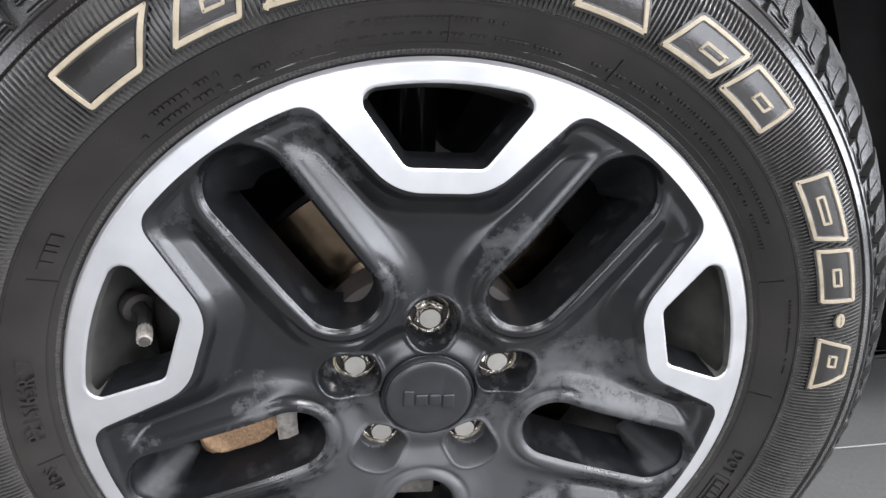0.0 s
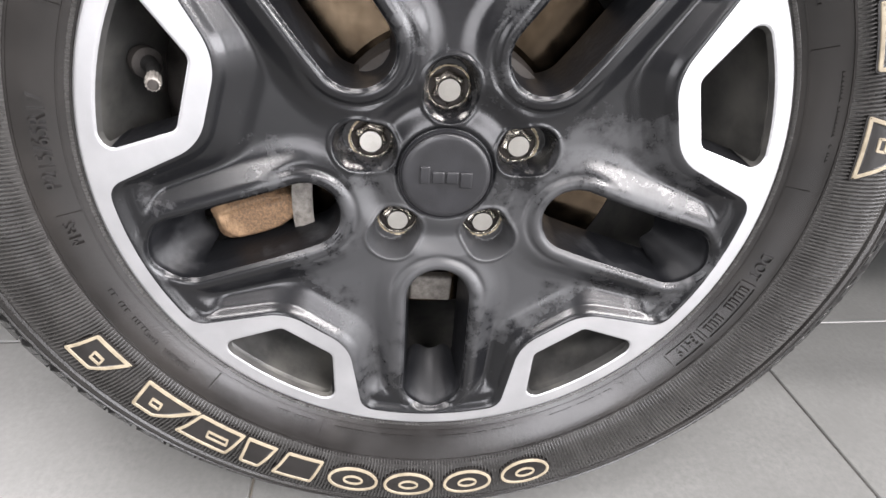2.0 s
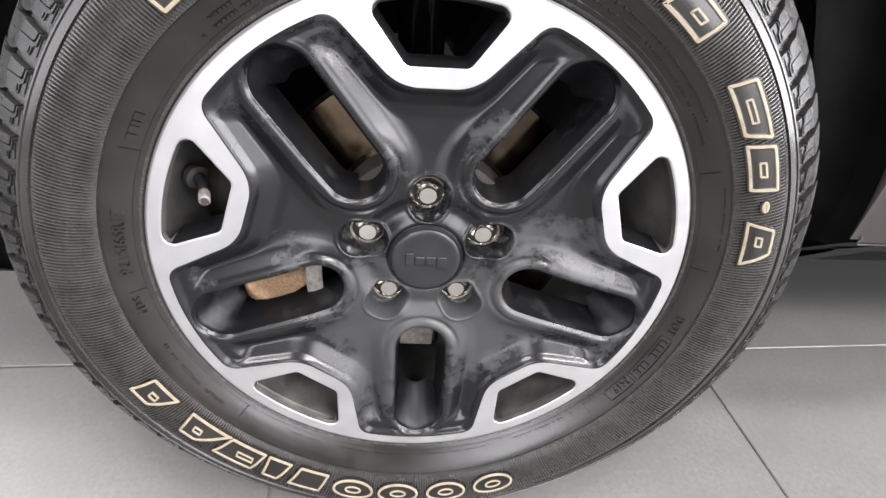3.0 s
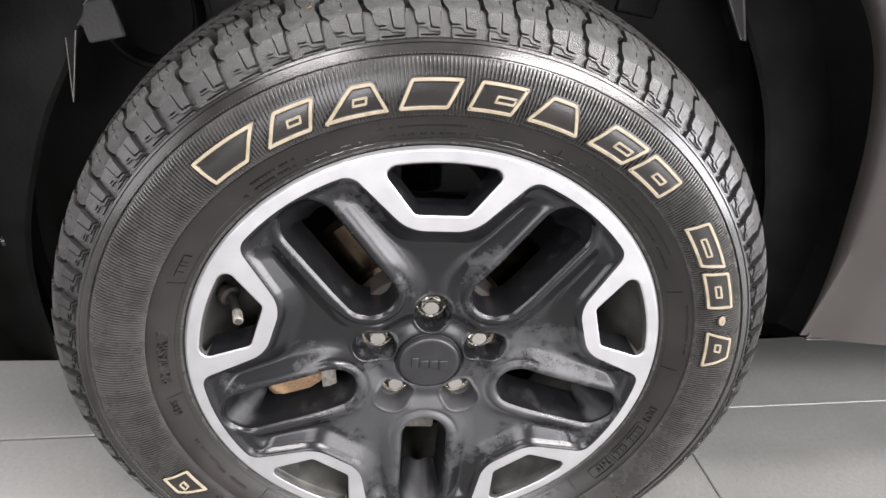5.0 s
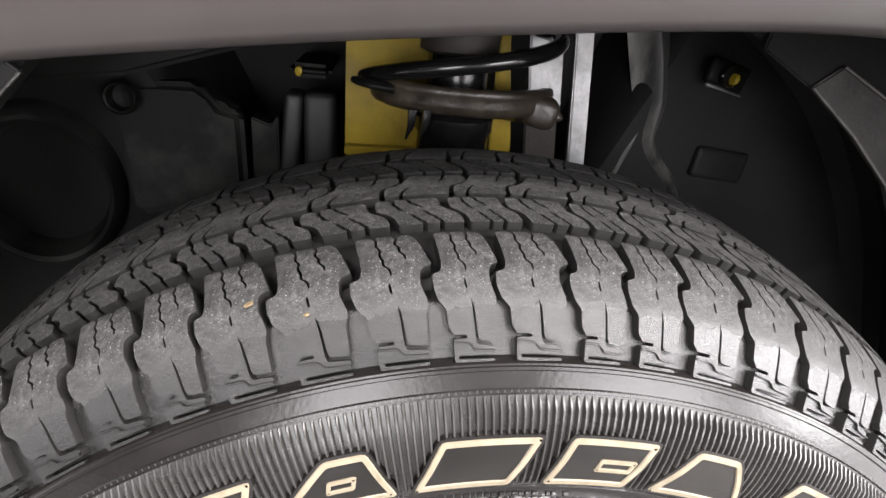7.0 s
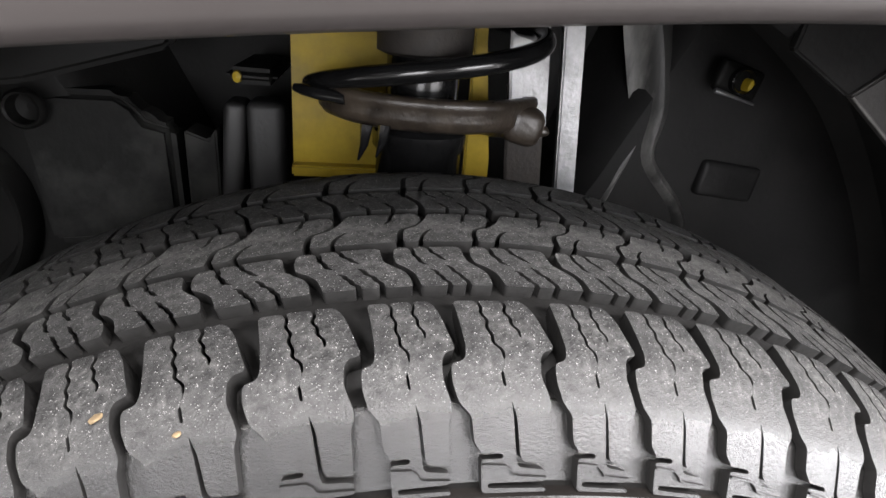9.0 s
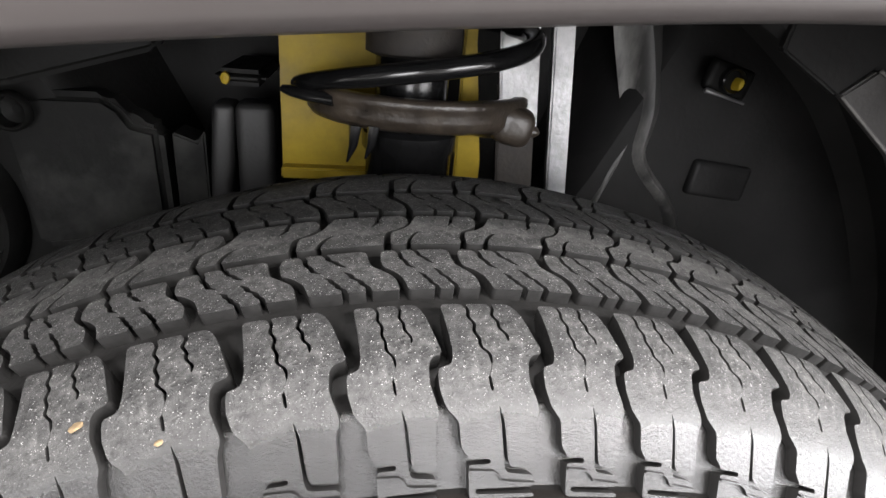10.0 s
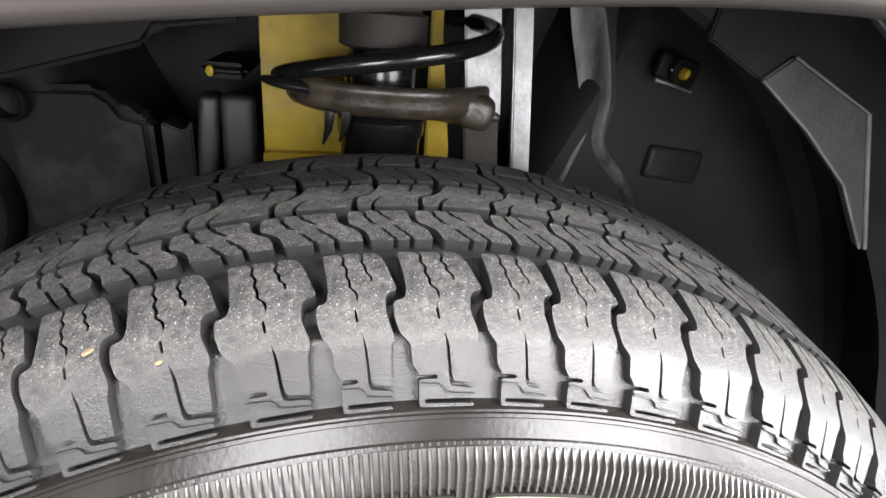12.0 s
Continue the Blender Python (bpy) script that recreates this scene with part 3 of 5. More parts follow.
cap_bm = tube_bm([vbase + Vector((0.0115, -0.013, -0.003)), vbase + Vector((0.013, -0.017, -0.0033)), vbase + Vector((0.0155, -0.026, -0.004)), vbase + Vector((0.0158, -0.027, -0.004))],
                 [0.0043, 0.0048, 0.0046, 0.003], KNURL)
cap_bm.verts.ensure_lookup_table()
for k in range(4):
    row = cap_bm.verts[k * KNURL:(k + 1) * KNURL]
    mid = sum((v.co for v in row), Vector()) / KNURL
    for v in row[::2]:
        v.co = mid + (v.co - mid) * 0.87
part("valve_cap", cap_bm, M_STRAP, valve, "grey knurled valve cap")
part("valve_tip", tube_bm([vbase + Vector((0.0158, -0.0265, -0.004)), vbase + Vector((0.0161, -0.0285, -0.0042))], [0.0034, 0.0026], 16), M_IRON, valve, "worn metal cap end")


# ---- wheel: tyre ----
CROWN = 0.097
OUT = [(0.0045, 0.2335), (0.0015, 0.2385), (-0.0035, 0.2460), (-0.0095, 0.2570), (-0.0135, 0.2680), (-0.0150, 0.2815), (-0.0130, 0.2945),
       (-0.0080, 0.3065), (-0.0020, 0.3182), (0.0025, 0.3268), (0.0095, 0.3382), (0.0205, 0.3475), (0.0350, 0.3530), (0.0600, 0.3586), (CROWN, 0.3636)]
OUT = OUT + [(2 * CROWN - y + 0.002, r + 0.0062 * min(1.0, max(0.0, (r - 0.325) / 0.02))) for y, r in OUT[-2::-1]]
# smooth curve through those points, by arc length, with zero at the shoulder's edge
_o = np.array(OUT)
_l = np.concatenate([[0], np.cumsum(np.hypot(*np.diff(_o, axis=0).T))])
_f = np.linspace(0, _l[-1], 900)
_p = np.stack([np.interp(_f, _l, _o[:, 0]), np.interp(_f, _l, _o[:, 1])], 1)
for _ in range(60):
    _p[1:-1] = 0.25 * _p[:-2] + 0.5 * _p[1:-1] + 0.25 * _p[2:]
_l0 = _l[11]
S_TAB = _f - _l0
SEC = 2 * (_l[14] - _l0)          # arc length between the two shoulder edges


def profile(s):
    """y, r and outward normal of the tyre's section at arc length s from the shoulder edge."""
    s = np.asarray(s, dtype=float)
    y, r = np.interp(s, S_TAB, _p[:, 0]), np.interp(s, S_TAB, _p[:, 1])
    e = 0.0015
    ty = np.interp(s + e, S_TAB, _p[:, 0]) - np.interp(s - e, S_TAB, _p[:, 0])
    tr = np.interp(s + e, S_TAB, _p[:, 1]) - np.interp(s - e, S_TAB, _p[:, 1])
    n = np.hypot(ty, tr) + 1e-12
    return y, r, -tr / n, ty / n


_side = _p[: 450]
R_TO_S = (_side[:, 1], S_TAB[:450])


def side_s(r):
    return np.interp(r, R_TO_S[0], R_TO_S[1])


def lower_bulge(a):
    """0 at the crown, 1 where the car's weight swells the lower half of the tyre."""
    return smooth01((0.75 - np.sin(np.asarray(a))) / 1.0)


def place(s, a, off=0.0):
    """Points on the tyre at section length s, angle a (radians), raised by off; the foot of the tyre bulges and flattens."""
    y, r, ny, nr = profile(s)
    y, r = y + off * ny, r + off * nr
    da = (np.asarray(a) + math.pi / 2 + math.pi) % (2 * math.pi) - math.pi
    low = lower_bulge(a)
    front = np.clip((CROWN - y) / 0.07, 0, 1)
    y = y - (0.0055 * smooth01((r - 0.262) / 0.035) + 0.0045 * smooth01((r - 0.296) / 0.02)) * low * front
    r = r + (0.002 * smooth01((r - 0.262) / 0.035) + 0.004 * smooth01((r - 0.296) / 0.02)) * low
    w = np.exp(-(da / 0.55) ** 2) * np.clip((0.335 - r) / 0.03, 0, 1) * np.clip((r - 0.236) / 0.03, 0, 1)
    y = y - 0.005 * w * np.sign(CROWN - y)
    x, z = r * np.cos(a), r * np.sin(a)
    return np.stack([x, y + 0 * x, np.maximum(z, -0.3438)], -1)


def groove_depth(s):
    """Depth of the tread pattern below its outer surface."""
    s = np.minimum(s, SEC - s)
    return 0.0046 * smooth01((s + 0.0150) / 0.0090) - 0.0038 * smooth01((s - 0.0110) / 0.0080) + 0.0044 * smooth01((s + 0.0398) / 0.003)


def strip_mesh(svals, n, off):
    a = np.linspace(0, 2 * math.pi, n, endpoint=False)
    v = np.concatenate([place(np.full(n, s), a, o) for s, o in zip(svals, off)])
    f = []
    for i in range(len(svals) - 1):
        for j in range(n):
            k = (j + 1) % n
            f.append((i * n + j, i * n + k, (i + 1) * n + k, (i + 1) * n + j))
    return v, f


sv = np.unique(np.concatenate([np.linspace(S_TAB[0], -0.0402, 34), np.linspace(-0.0398, -0.037, 4), np.linspace(-0.035, -0.004, 26), np.linspace(-0.002, SEC + 0.035, 40), np.linspace(SEC + 0.037, S_TAB[-1], 24)]))
tv, tf = strip_mesh(sv, 360, [-float(groove_depth(np.array(s))) for s in sv])
t_idx = np.repeat([1 if -0.0130 < a < SEC + 0.036 else 2 if -0.0388 < a <= -0.0130 else 0 for a in sv[:-1]], 360)
tyre = build("tyre", tv, tf, [M_RUBBER, M_FLANK, M_TREAD], wheel, "black all-terrain tyre with ribbed sidewall and cream outlined lettering", t_idx)


def rib_band(r0, r1, count, height, label):
    rows = np.linspace(side_s(r0), side_s(r1), 9)
    n = count * 4
    a = np.repeat(np.arange(count), 4) * (2 * math.pi / count) + np.tile([0.0, 0.14, 0.36, 0.50], count) * (2 * math.pi / count)
    h = np.tile([0.0, 1.0, 1.0, 0.0], count) * height + 0.0002
    vs = []
    for i, s in enumerate(rows):
        k = 0.05 if i in (0, len(rows) - 1) else 1.0
        y, r, ny, nr = profile(s)
        vs.append(place(np.full(n, s), a, h * k))
    v = np.concatenate(vs)
    f = []
    for i in range(len(rows) - 1):
        for j in range(n):
            k = (j + 1) % n
            f.append((i * n + j, i * n + k, (i + 1) * n + k, (i + 1) * n + j))
    ob = build("sidewall_ribs", v, f, M_RIB, tyre, label, sharp=30)
    return tagged(ob, kind="stuff")


rib_band(0.2628, 0.3055, 616, 0.0024, "fine radial ribs moulded on the sidewall")
rib_band(0.2352, 0.2374, 560, 0.0008, "toothed rubber bead ring against the rim")
rib_band(0.3064, 0.3076, 720, 0.0012, "beaded rubber ring outside the ribs")

# raised rings
for rr, hh, ww in ((0.3070, 0.0014, 0.0011), (0.3145, 0.0009, 0.0012), (0.2618, 0.0008, 0.0008), (0.2408, 0.0005, 0.0007)):
    s0 = float(side_s(rr))
    v, f = strip_mesh([s0 - ww, s0 - ww * 0.5, s0 + ww * 0.5, s0 + ww], 300, [-0.0003, hh, hh, -0.0003])
    build("sidewall_ring", v, f, M_RUBBER, tyre)


# cream outlined lettering, drawn as plain shapes
def inset(poly, d):
    out = []
    n = len(poly)
    area = sum(poly[i][0] * poly[(i + 1) % n][1] - poly[(i + 1) % n][0] * poly[i][1] for i in range(n))
    sgn = 1 if area > 0 else -1
    for i in range(n):
        p0, p1, p2 = Vector(poly[i - 1]), Vector(poly[i]), Vector(poly[(i + 1) % n])
        e1, e2 = (p1 - p0).normalized(), (p2 - p1).normalized()
        n1, n2 = Vector((-e1.y, e1.x)) * sgn, Vector((-e2.y, e2.x)) * sgn
        b = (n1 + n2)
        b = b / max(b.length_squared, 0.35) * 2
        out.append(tuple(p1 + b * d))
    return out


def refine(poly, step=0.003):
    out = []
    for i, p in enumerate(poly):
        q = poly[(i + 1) % len(poly)]
        k = max(1, int(math.dist(p, q) / step))
        out += [(p[0] + (q[0] - p[0]) * j / k, p[1] + (q[1] - p[1]) * j / k) for j in range(k)]
    return out


def rounded(poly, rad=0.002):
    out = []
    n = len(poly)
    for i in range(n):
        p0, p1, p2 = Vector(poly[i - 1]), Vector(poly[i]), Vector(poly[(i + 1) % n])
        a = p1 + (p0 - p1).normalized() * min(rad, (p0 - p1).length * 0.4)
        b = p1 + (p2 - p1).normalized() * min(rad, (p2 - p1).length * 0.4)
        for t in (0, 0.5, 1):
            out.append(tuple(a * (1 - t) ** 2 + p1 * 2 * t * (1 - t) + b * t ** 2))
    return out


RM = 0.2785


def glyph(corners, hole=None, line=0.0026):
    """A raised block on the sidewall with a cream outline. corners: (degrees, radius)."""
    flat = [(math.radians(a) * RM, r) for a, r in corners]
    if len(flat) < 12:
        flat = rounded(flat, 0.0018)
    outer = refine(flat)
    loops = [inset(outer, -0.0016), inset(outer, -0.0012), outer, inset(outer, 0.0003), inset(outer, line - 0.0003), inset(outer, line), inset(outer, line + 0.0004), inset(outer, line + 0.0012)]
    heights = [0.0, 0.0032, 0.0032, 0.0038, 0.0038, 0.0032, 0.0030, 0.0030]

    def lift(poly, h):
        p = np.array(poly)
        return place(side_s(p[:, 1]), p[:, 0] / RM, h)
    n = len(outer)
    v = np.concatenate([lift(p, h) for p, h in zip(loops, heights)])
    pad_f, cream_f = [], []
    for i in range(len(loops) - 1):
        for j in range(n):
            k = (j + 1) % n
            q = (i * n + j, i * n + k, (i + 1) * n + k, (i + 1) * n + j)
            (cream_f if i in (2, 3, 4) else pad_f).append(q)
    # inner field as a fan about its middle
    last = np.array(loops[-1])
    mid = last.mean(axis=0)
    rows = [mid + (last - mid) * k for k in (0.75, 0.5, 0.25)]
    base = (len(loops) - 1) * n
    v = np.vstack([v] + [lift(q, 0.0030) for q in rows] + [lift([tuple(mid)], 0.0030)])
    for i in range(3):
        pad_f += [(base + i * n + j, base + i * n + (j + 1) % n, base + (i + 1) * n + (j + 1) % n, base + (i + 1) * n + j) for j in range(n)]
    base += 3 * n
    for j in range(n):
        pad_f.append((base + j, base + (j + 1) % n, len(v) - 1))
    pad = build("letter_block", v, pad_f, M_RUBBER, tyre, "raised black block of the sidewall lettering")
    build("letter_outline", v, cream_f, M_CREAM, pad, "worn cream outline")
    if hole:
        h = refine(rounded([(math.radians(a) * RM, r) for a, r in hole], 0.0012))
        m = len(h)
        rows = [lift(h, 0.0022), lift(inset(h, 0.0003), 0.0036), lift(inset(h, 0.0017), 0.0036), lift(inset(h, 0.0020), 0.0026)]
        v2 = np.concatenate(rows)
        f2 = [(i * m + j, i * m + (j + 1) % m, (i + 1) * m + (j + 1) % m, (i + 1) * m + j) for i in range(3) for j in range(m)]
        build("letter_bar", v2, f2, M_CREAM, pad, "worn cream inner outline")


LO, HI = 0.2690, 0.2912


def slant(tl, tr, br, bl, bar=None, lo=LO, hi=HI):
    hole = None
    if bar:
        m0 = lo + (hi - lo) * 0.34
        m1 = lo + (hi - lo) * 0.62
        c0 = (tl + bl) / 2 + (tr + br - tl - bl) / 2 * bar[0]
        c1 = (tl + bl) / 2 + (tr + br - tl - bl) / 2 * bar[1]
        hole = [(c0 - 0.2, m1), (c1 - 0.2, m1), (c1 + 0.2, m0), (c0 + 0.2, m0)]
    glyph([(tl, hi), (tr, hi), (br, lo), (bl, lo)], hole)


def oval(a0, a1, lo=LO, hi=HI):
    c, w = (a0 + a1) / 2, (a1 - a0) / 2
    glyph([(c + w * math.cos(t), (lo + hi) / 2 + (hi - lo) / 2 * math.sin(t)) for t in np.linspace(0, 2 * math.pi, 28, endpoint=False)],
          [(c + w * 0.42 * math.cos(t), (lo + hi) / 2 + (hi - lo) * 0.19 * math.sin(t)) for t in np.linspace(0, 2 * math.pi, 14, endpoint=False)])


for row in ((131.9, 120.0, 124.4, 131.4, None), (117.0, 110.6, 112.8, 120.7, (0.4, 0.75)), (105.2, 102.0, 100.2, 110.8, (0.35, 0.7)), (96.4, 88.6, 90.9, 98.9, None),
            (86.2, 78.9, 80.6, 88.0, (0.45, 0.9)), (75.2, 71.2, 68.6, 78.2, None), (64.2, 56.6, 58.9, 66.8, (0.4, 0.85)), (55.4, 48.0, 48.6, 57.4, (0.4, 0.75))):
    slant(*row)
slant(38.2, 27.6, 30.0, 39.8, (0.3, 0.75), 0.2720, 0.2925)
slant(26.4, 18.2, 19.4, 28.4, (0.35, 0.7), 0.2720, 0.2940)
oval(16.9, 14.7, 0.2815, 0.2875)
slant(11.0, 6.2, 4.0, 13.4, (0.3, 0.6), 0.2720, 0.2950)
B0, B1 = 0.2705, 0.2925
for row in ((-154.4, -147.0, -150.4, -155.2, (0.4, 0.75)), (-143.6, -133.0, -138.6, -142.4, (0.3, 0.6)), (-133.0, -124.4, -125.6, -134.6, (0.4, 0.85)), (-124.0, -118.2, -119.8, -123.2, None),
            (-116.4, -109.6, -110.6, -117.6, None)):
    slant(row[0], row[1], row[2], row[3], row[4], B1, B0)
oval(-108.2, -99.2, B0, B1)
oval(-98.2, -89.2, B0, B1)
oval(-87.4, -78.6, B0, B1)
oval(-76.8, -67.8, B0, B1)


# ---- small moulded writing and marks on the sidewall ----
def ring_text(text, start, base, height, off=0.0026):
    """Raised moulded letters that run clockwise round the sidewall, their heads outward."""
    cu = bpy.data.curves.new("moulded_text", "FONT")
    cu.body, cu.size, cu.space_character = text, 1.0, 1.12
    tmp = new("moulded_text", cu)
    me = bpy.data.meshes.new_from_object(tmp)
    bpy.data.objects.remove(tmp)
    bm = bmesh.new()
    bm.from_mesh(me)
    bmesh.ops.triangulate(bm, faces=bm.faces[:])
    k = height / 0.70
    flat = np.array([v.co[:] for v in bm.verts])
    a = math.radians(start) - flat[:, 0] * k / (base + height / 2)
    s = side_s(base + flat[:, 1] * k)
    pts, low = place(s, a, off), place(s, a, -0.0004)
    faces = [tuple(v.index for v in f.verts) for f in bm.faces]
    n = len(flat)
    edge = [(e.verts[0].index, e.verts[1].index) for e in bm.edges if e.is_boundary]
    faces += [(i, j, n + j, n + i) for i, j in edge]
    bm.free()
    return build("moulded_text", np.vstack([pts, low]), faces, M_RUBBER, tyre, "moulded black writing", sharp=30)


def ring_bar(a0, a1, r0, r1, off=0.0015, name="moulded_bar"):
    n = max(2, int(abs(a1 - a0) / 0.6) + 1)
    a = np.radians(np.linspace(a0, a1, n))
    rows = [(r0, -0.0003), (r0 + 0.0003, off), (r1 - 0.0003, off), (r1, -0.0003)]
    v = np.concatenate([place(np.full(n, float(side_s(r))), a, o) for r, o in rows])
    f = [(i * n + j, i * n + j + 1, (i + 1) * n + j + 1, (i + 1) * n + j) for i in range(3) for j in range(n - 1)]
    return build(name, v, f, M_RUBBER, tyre)


ring_text("P215/65R17", 182.0, 0.2462, 0.0080)
ring_text("M+S", -168.6, 0.2470, 0.0064)
ring_text("DOT", -11.2, 0.2475, 0.0068)
ring_text("3419", -31.4, 0.2470, 0.0066)
ring_text("STANDARD", -140.0, 0.2492, 0.0030, 0.0012)
ring_text("LOAD", -147.4, 0.2492, 0.0030, 0.0012)
for a in (155.4, -173.8, 1.1, 23.7, 68.8, 90.8, -44.2, -67.4, -90.0, -112.2, -135.0):
    ring_bar(a - 0.12, a + 0.12, 0.2415, 0.2545, 0.0011, "moulded_tick")
# rounded boxes round the two codes
for a0, a1 in ((-17.4, -30.0), (-30.8, -38.2)):
    for r0, r1 in ((0.2450, 0.2458), (0.2554, 0.2562)):
        ring_bar(a0 - 0.5, a1 + 0.5, r0, r1, 0.0019)
    for a in (a0, a1):
        ring_bar(a - 0.1, a + 0.1, 0.2456, 0.2556, 0.0019)
for i in range(8):
    if i != 4:
        ring_bar(-18.4 - i * 1.38, -18.75 - i * 1.38, 0.2474, 0.2538, 0.0026)
        ring_bar(-18.95 - i * 1.38, -19.3 - i * 1.38, 0.2474, 0.2538, 0.0026)
# small writing too worn to read
random.seed(5)
for a0, a1, r0, h in ((131, 113, 0.2440, 0.0026), (128, 118, 0.2500, 0.0026), (110, 76, 0.2440, 0.0022), (104, 84, 0.2520, 0.0022), (72, 30, 0.2455, 0.0020), (64, 34, 0.2520, 0.0020),
                      (20, 6, 0.2560, 0.0016), (-72, -88, 0.2440, 0.0026), (-93, -110, 0.2440, 0.0026), (-114, -122, 0.2440, 0.0026), (-150, -160, 0.2480, 0.0030), (153.5, 149.5, 0.2462, 0.0060), (-48, -64, 0.2440, 0.0028)):
    a = a0
    while a > a1:
        w = random.uniform(0.35, 0.8) * (h / 0.0026) ** 0.7
        if random.random() < 0.82:
            ring_bar(a, a - w, r0, r0 + h, 0.0011)
        a -= w + 0.22


# ---- tread blocks ----
SEQ = [5.21, 4.29, 4.97, 4.23, 4.41, 5.33, 5.5, 4.9, 4.3, 4.9, 5.4, 4.9, 4.3, 5.4, 4.9, 4.3, 4.3, 4.9, 5.4, 5.4, 4.9, 4.3, 4.9, 5.4, 4.3]
starts, ang, k = [], 100.60, 0
while ang > 100.60 - 360 + 3.2:
    starts.append(ang)
    ang -= SEQ[k % len(SEQ)]
    k += 1
pitches = [(SEQ[i % len(SEQ)]) for i in range(len(starts))]
left_over = 360.0 - sum(pitches)
far = [i for i in range(len(starts)) if 12 <= i < len(starts) - 4]
for i in far:
    pitches[i] += left_over / len(far)
starts = [100.60 - sum(pitches[:i]) for i in range(len(starts))]


def cut(path, w, back=False):
    """The lips of a narrow sipe that opens at the first point of its path; back: the outline runs from right to left there."""
    d = -w / 2 if not back else w / 2
    a = [(u + d, s) for u, s in path[:-1]] + [(path[-1][0] + d * 0.6, path[-1][1])]
    b = [(u - d, s) for u, s in path[:-1]] + [(path[-1][0] - d * 0.6, path[-1][1])]
    return a + b[::-1]


def steps(path, n, amp):
    """A sipe's path with a small zigzag laid over it."""
    pts = np.array(path)
    l = np.concatenate([[0], np.cumsum(np.hypot(np.diff(pts[:, 0]) * 0.027, np.diff(pts[:, 1])))])
    q = np.linspace(0, l[-1], n)
    u, s = np.interp(q, l, pts[:, 0]), np.interp(q, l, pts[:, 1])
    return [(float(a + (amp if k % 2 else -amp) * (0 < k < n - 1)), float(b)) for k, (a, b) in enumerate(zip(u, s))]


# outlines of the tread blocks: u is the share of a pitch, s the way across the tread from the shoulder edge
G1 = 0.0195
SHOULDER = [(-0.066, G1 - 0.0012), (-0.045, G1)]
LONG = cut(steps([(0.166, G1), (0.215, 0.0134), (0.245, 0.0087), (0.255, 0.0045), (0.315, 0.0017), (0.356, -0.0021)], 9, 0.022), 0.036)
# a hair crack joins the long sipe to a short one in line with it
SHOULDER += LONG[:9] + [(0.354, -0.0024), (0.324, -0.0060), (0.306, -0.0062), (0.324, -0.0102), (0.356, -0.0102), (0.338, -0.0062), (0.327, -0.0060), (0.357, -0.0024)] + LONG[9:]
SHOULDER += cut(steps([(0.432, G1), (0.455, 0.0130), (0.518, 0.0087), (0.552, 0.0050)], 7, 0.022), 0.036)
SHOULDER += [(0.620, G1), (0.685, 0.0176), (0.740, 0.0142), (0.785, 0.0100), (0.832, 0.0050), (0.866, 0.0022), (0.852, 0.0007), (0.765, 0.0002), (0.716, -0.0018), (0.706, -0.0072),
             (0.772, -0.0134), (0.786, -0.0160), (0.745, -0.0196), (0.740, -0.0313)]
SHOULDER += [(0.500, -0.0306), (0.472, -0.0288), (0.444, -0.0190), (0.390, -0.0137), (0.410, -0.0190), (0.434, -0.0300), (0.458, -0.0322), (0.740, -0.0330)]
SHOULDER += [(0.740, -0.0360), (0.150, -0.0362), (0.150, -0.0376), (0.740, -0.0378), (0.740, -0.0388), (0.086, -0.0388)]
SHOULDER += [(0.084, -0.0298), (0.302, -0.0298), (0.302, -0.0284), (0.082, -0.0283), (0.080, -0.0275), (0.020, -0.0255), (0.002, -0.0182), (-0.110, -0.0145), (-0.162, -0.0092), (-0.166, -0.0050), (-0.152, -0.0033),
             (-0.050, -0.0026), (-0.018, -0.0012), (-0.006, 0.0022), (-0.024, 0.0083), (-0.048, 0.0149)]
# the stepped bead moulded across the foot of each shoulder block
RIDGE = [(0.086, -0.0312), (0.320, -0.0316), (0.372, -0.0326), (0.408, -0.0341), (0.470, -0.0345), (0.736, -0.0349)]
A2, B2 = 0.0268, 0.0486
SECOND = [(-0.082, B2 - 0.0016), (-0.050, B2)] + cut(steps([(0.120, B2), (0.200, 0.0416), (0.265, 0.0386), (0.330, 0.0376)], 6, 0.016), 0.056) + cut(steps([(0.335, B2), (0.430, 0.0440), (0.500, 0.0421), (0.565, 0.0400)], 6, 0.016), 0.056)
SECOND += [(0.740, B2), (0.790, B2 - 0.0014), (0.800, 0.0440), (0.825, 0.0398), (0.925, 0.0370), (1.030, 0.0342), (1.075, 0.0312), (1.092, A2)]
SECOND += cut(steps([(0.790, A2), (0.770, 0.0299), (0.690, 0.0327), (0.620, 0.0351), (0.560, 0.0374)], 7, 0.016), 0.056, True) + cut(steps([(0.560, A2), (0.540, 0.0290), (0.480, 0.0308), (0.430, 0.0337), (0.360, 0.0352)], 7, 0.016), 0.056, True)
SECOND += [(0.215, A2), (0.200, 0.0292), (0.156, 0.0332), (0.060, 0.0364), (-0.062, 0.0388), (-0.092, 0.0430)]
A3, B3 = 0.0525, 0.0732
THIRD = [(0.360, B3 - 0.0014), (0.395, B3)] + cut([(0.900, B3), (0.860, 0.0695), (0.865, 0.0680), (0.800, 0.0655)], 0.048)
THIRD += [(1.150, B3), (1.205, B3 - 0.0020), (1.222, 0.0690), (1.180, 0.0655), (1.090, 0.0632), (0.960, 0.0612), (0.925, 0.0580), (0.915, A3)]
THIRD += cut([(0.215, A3), (0.240, 0.0553), (0.255, 0.0565), (0.310, 0.0592), (0.375, 0.0608)], 0.052, True)
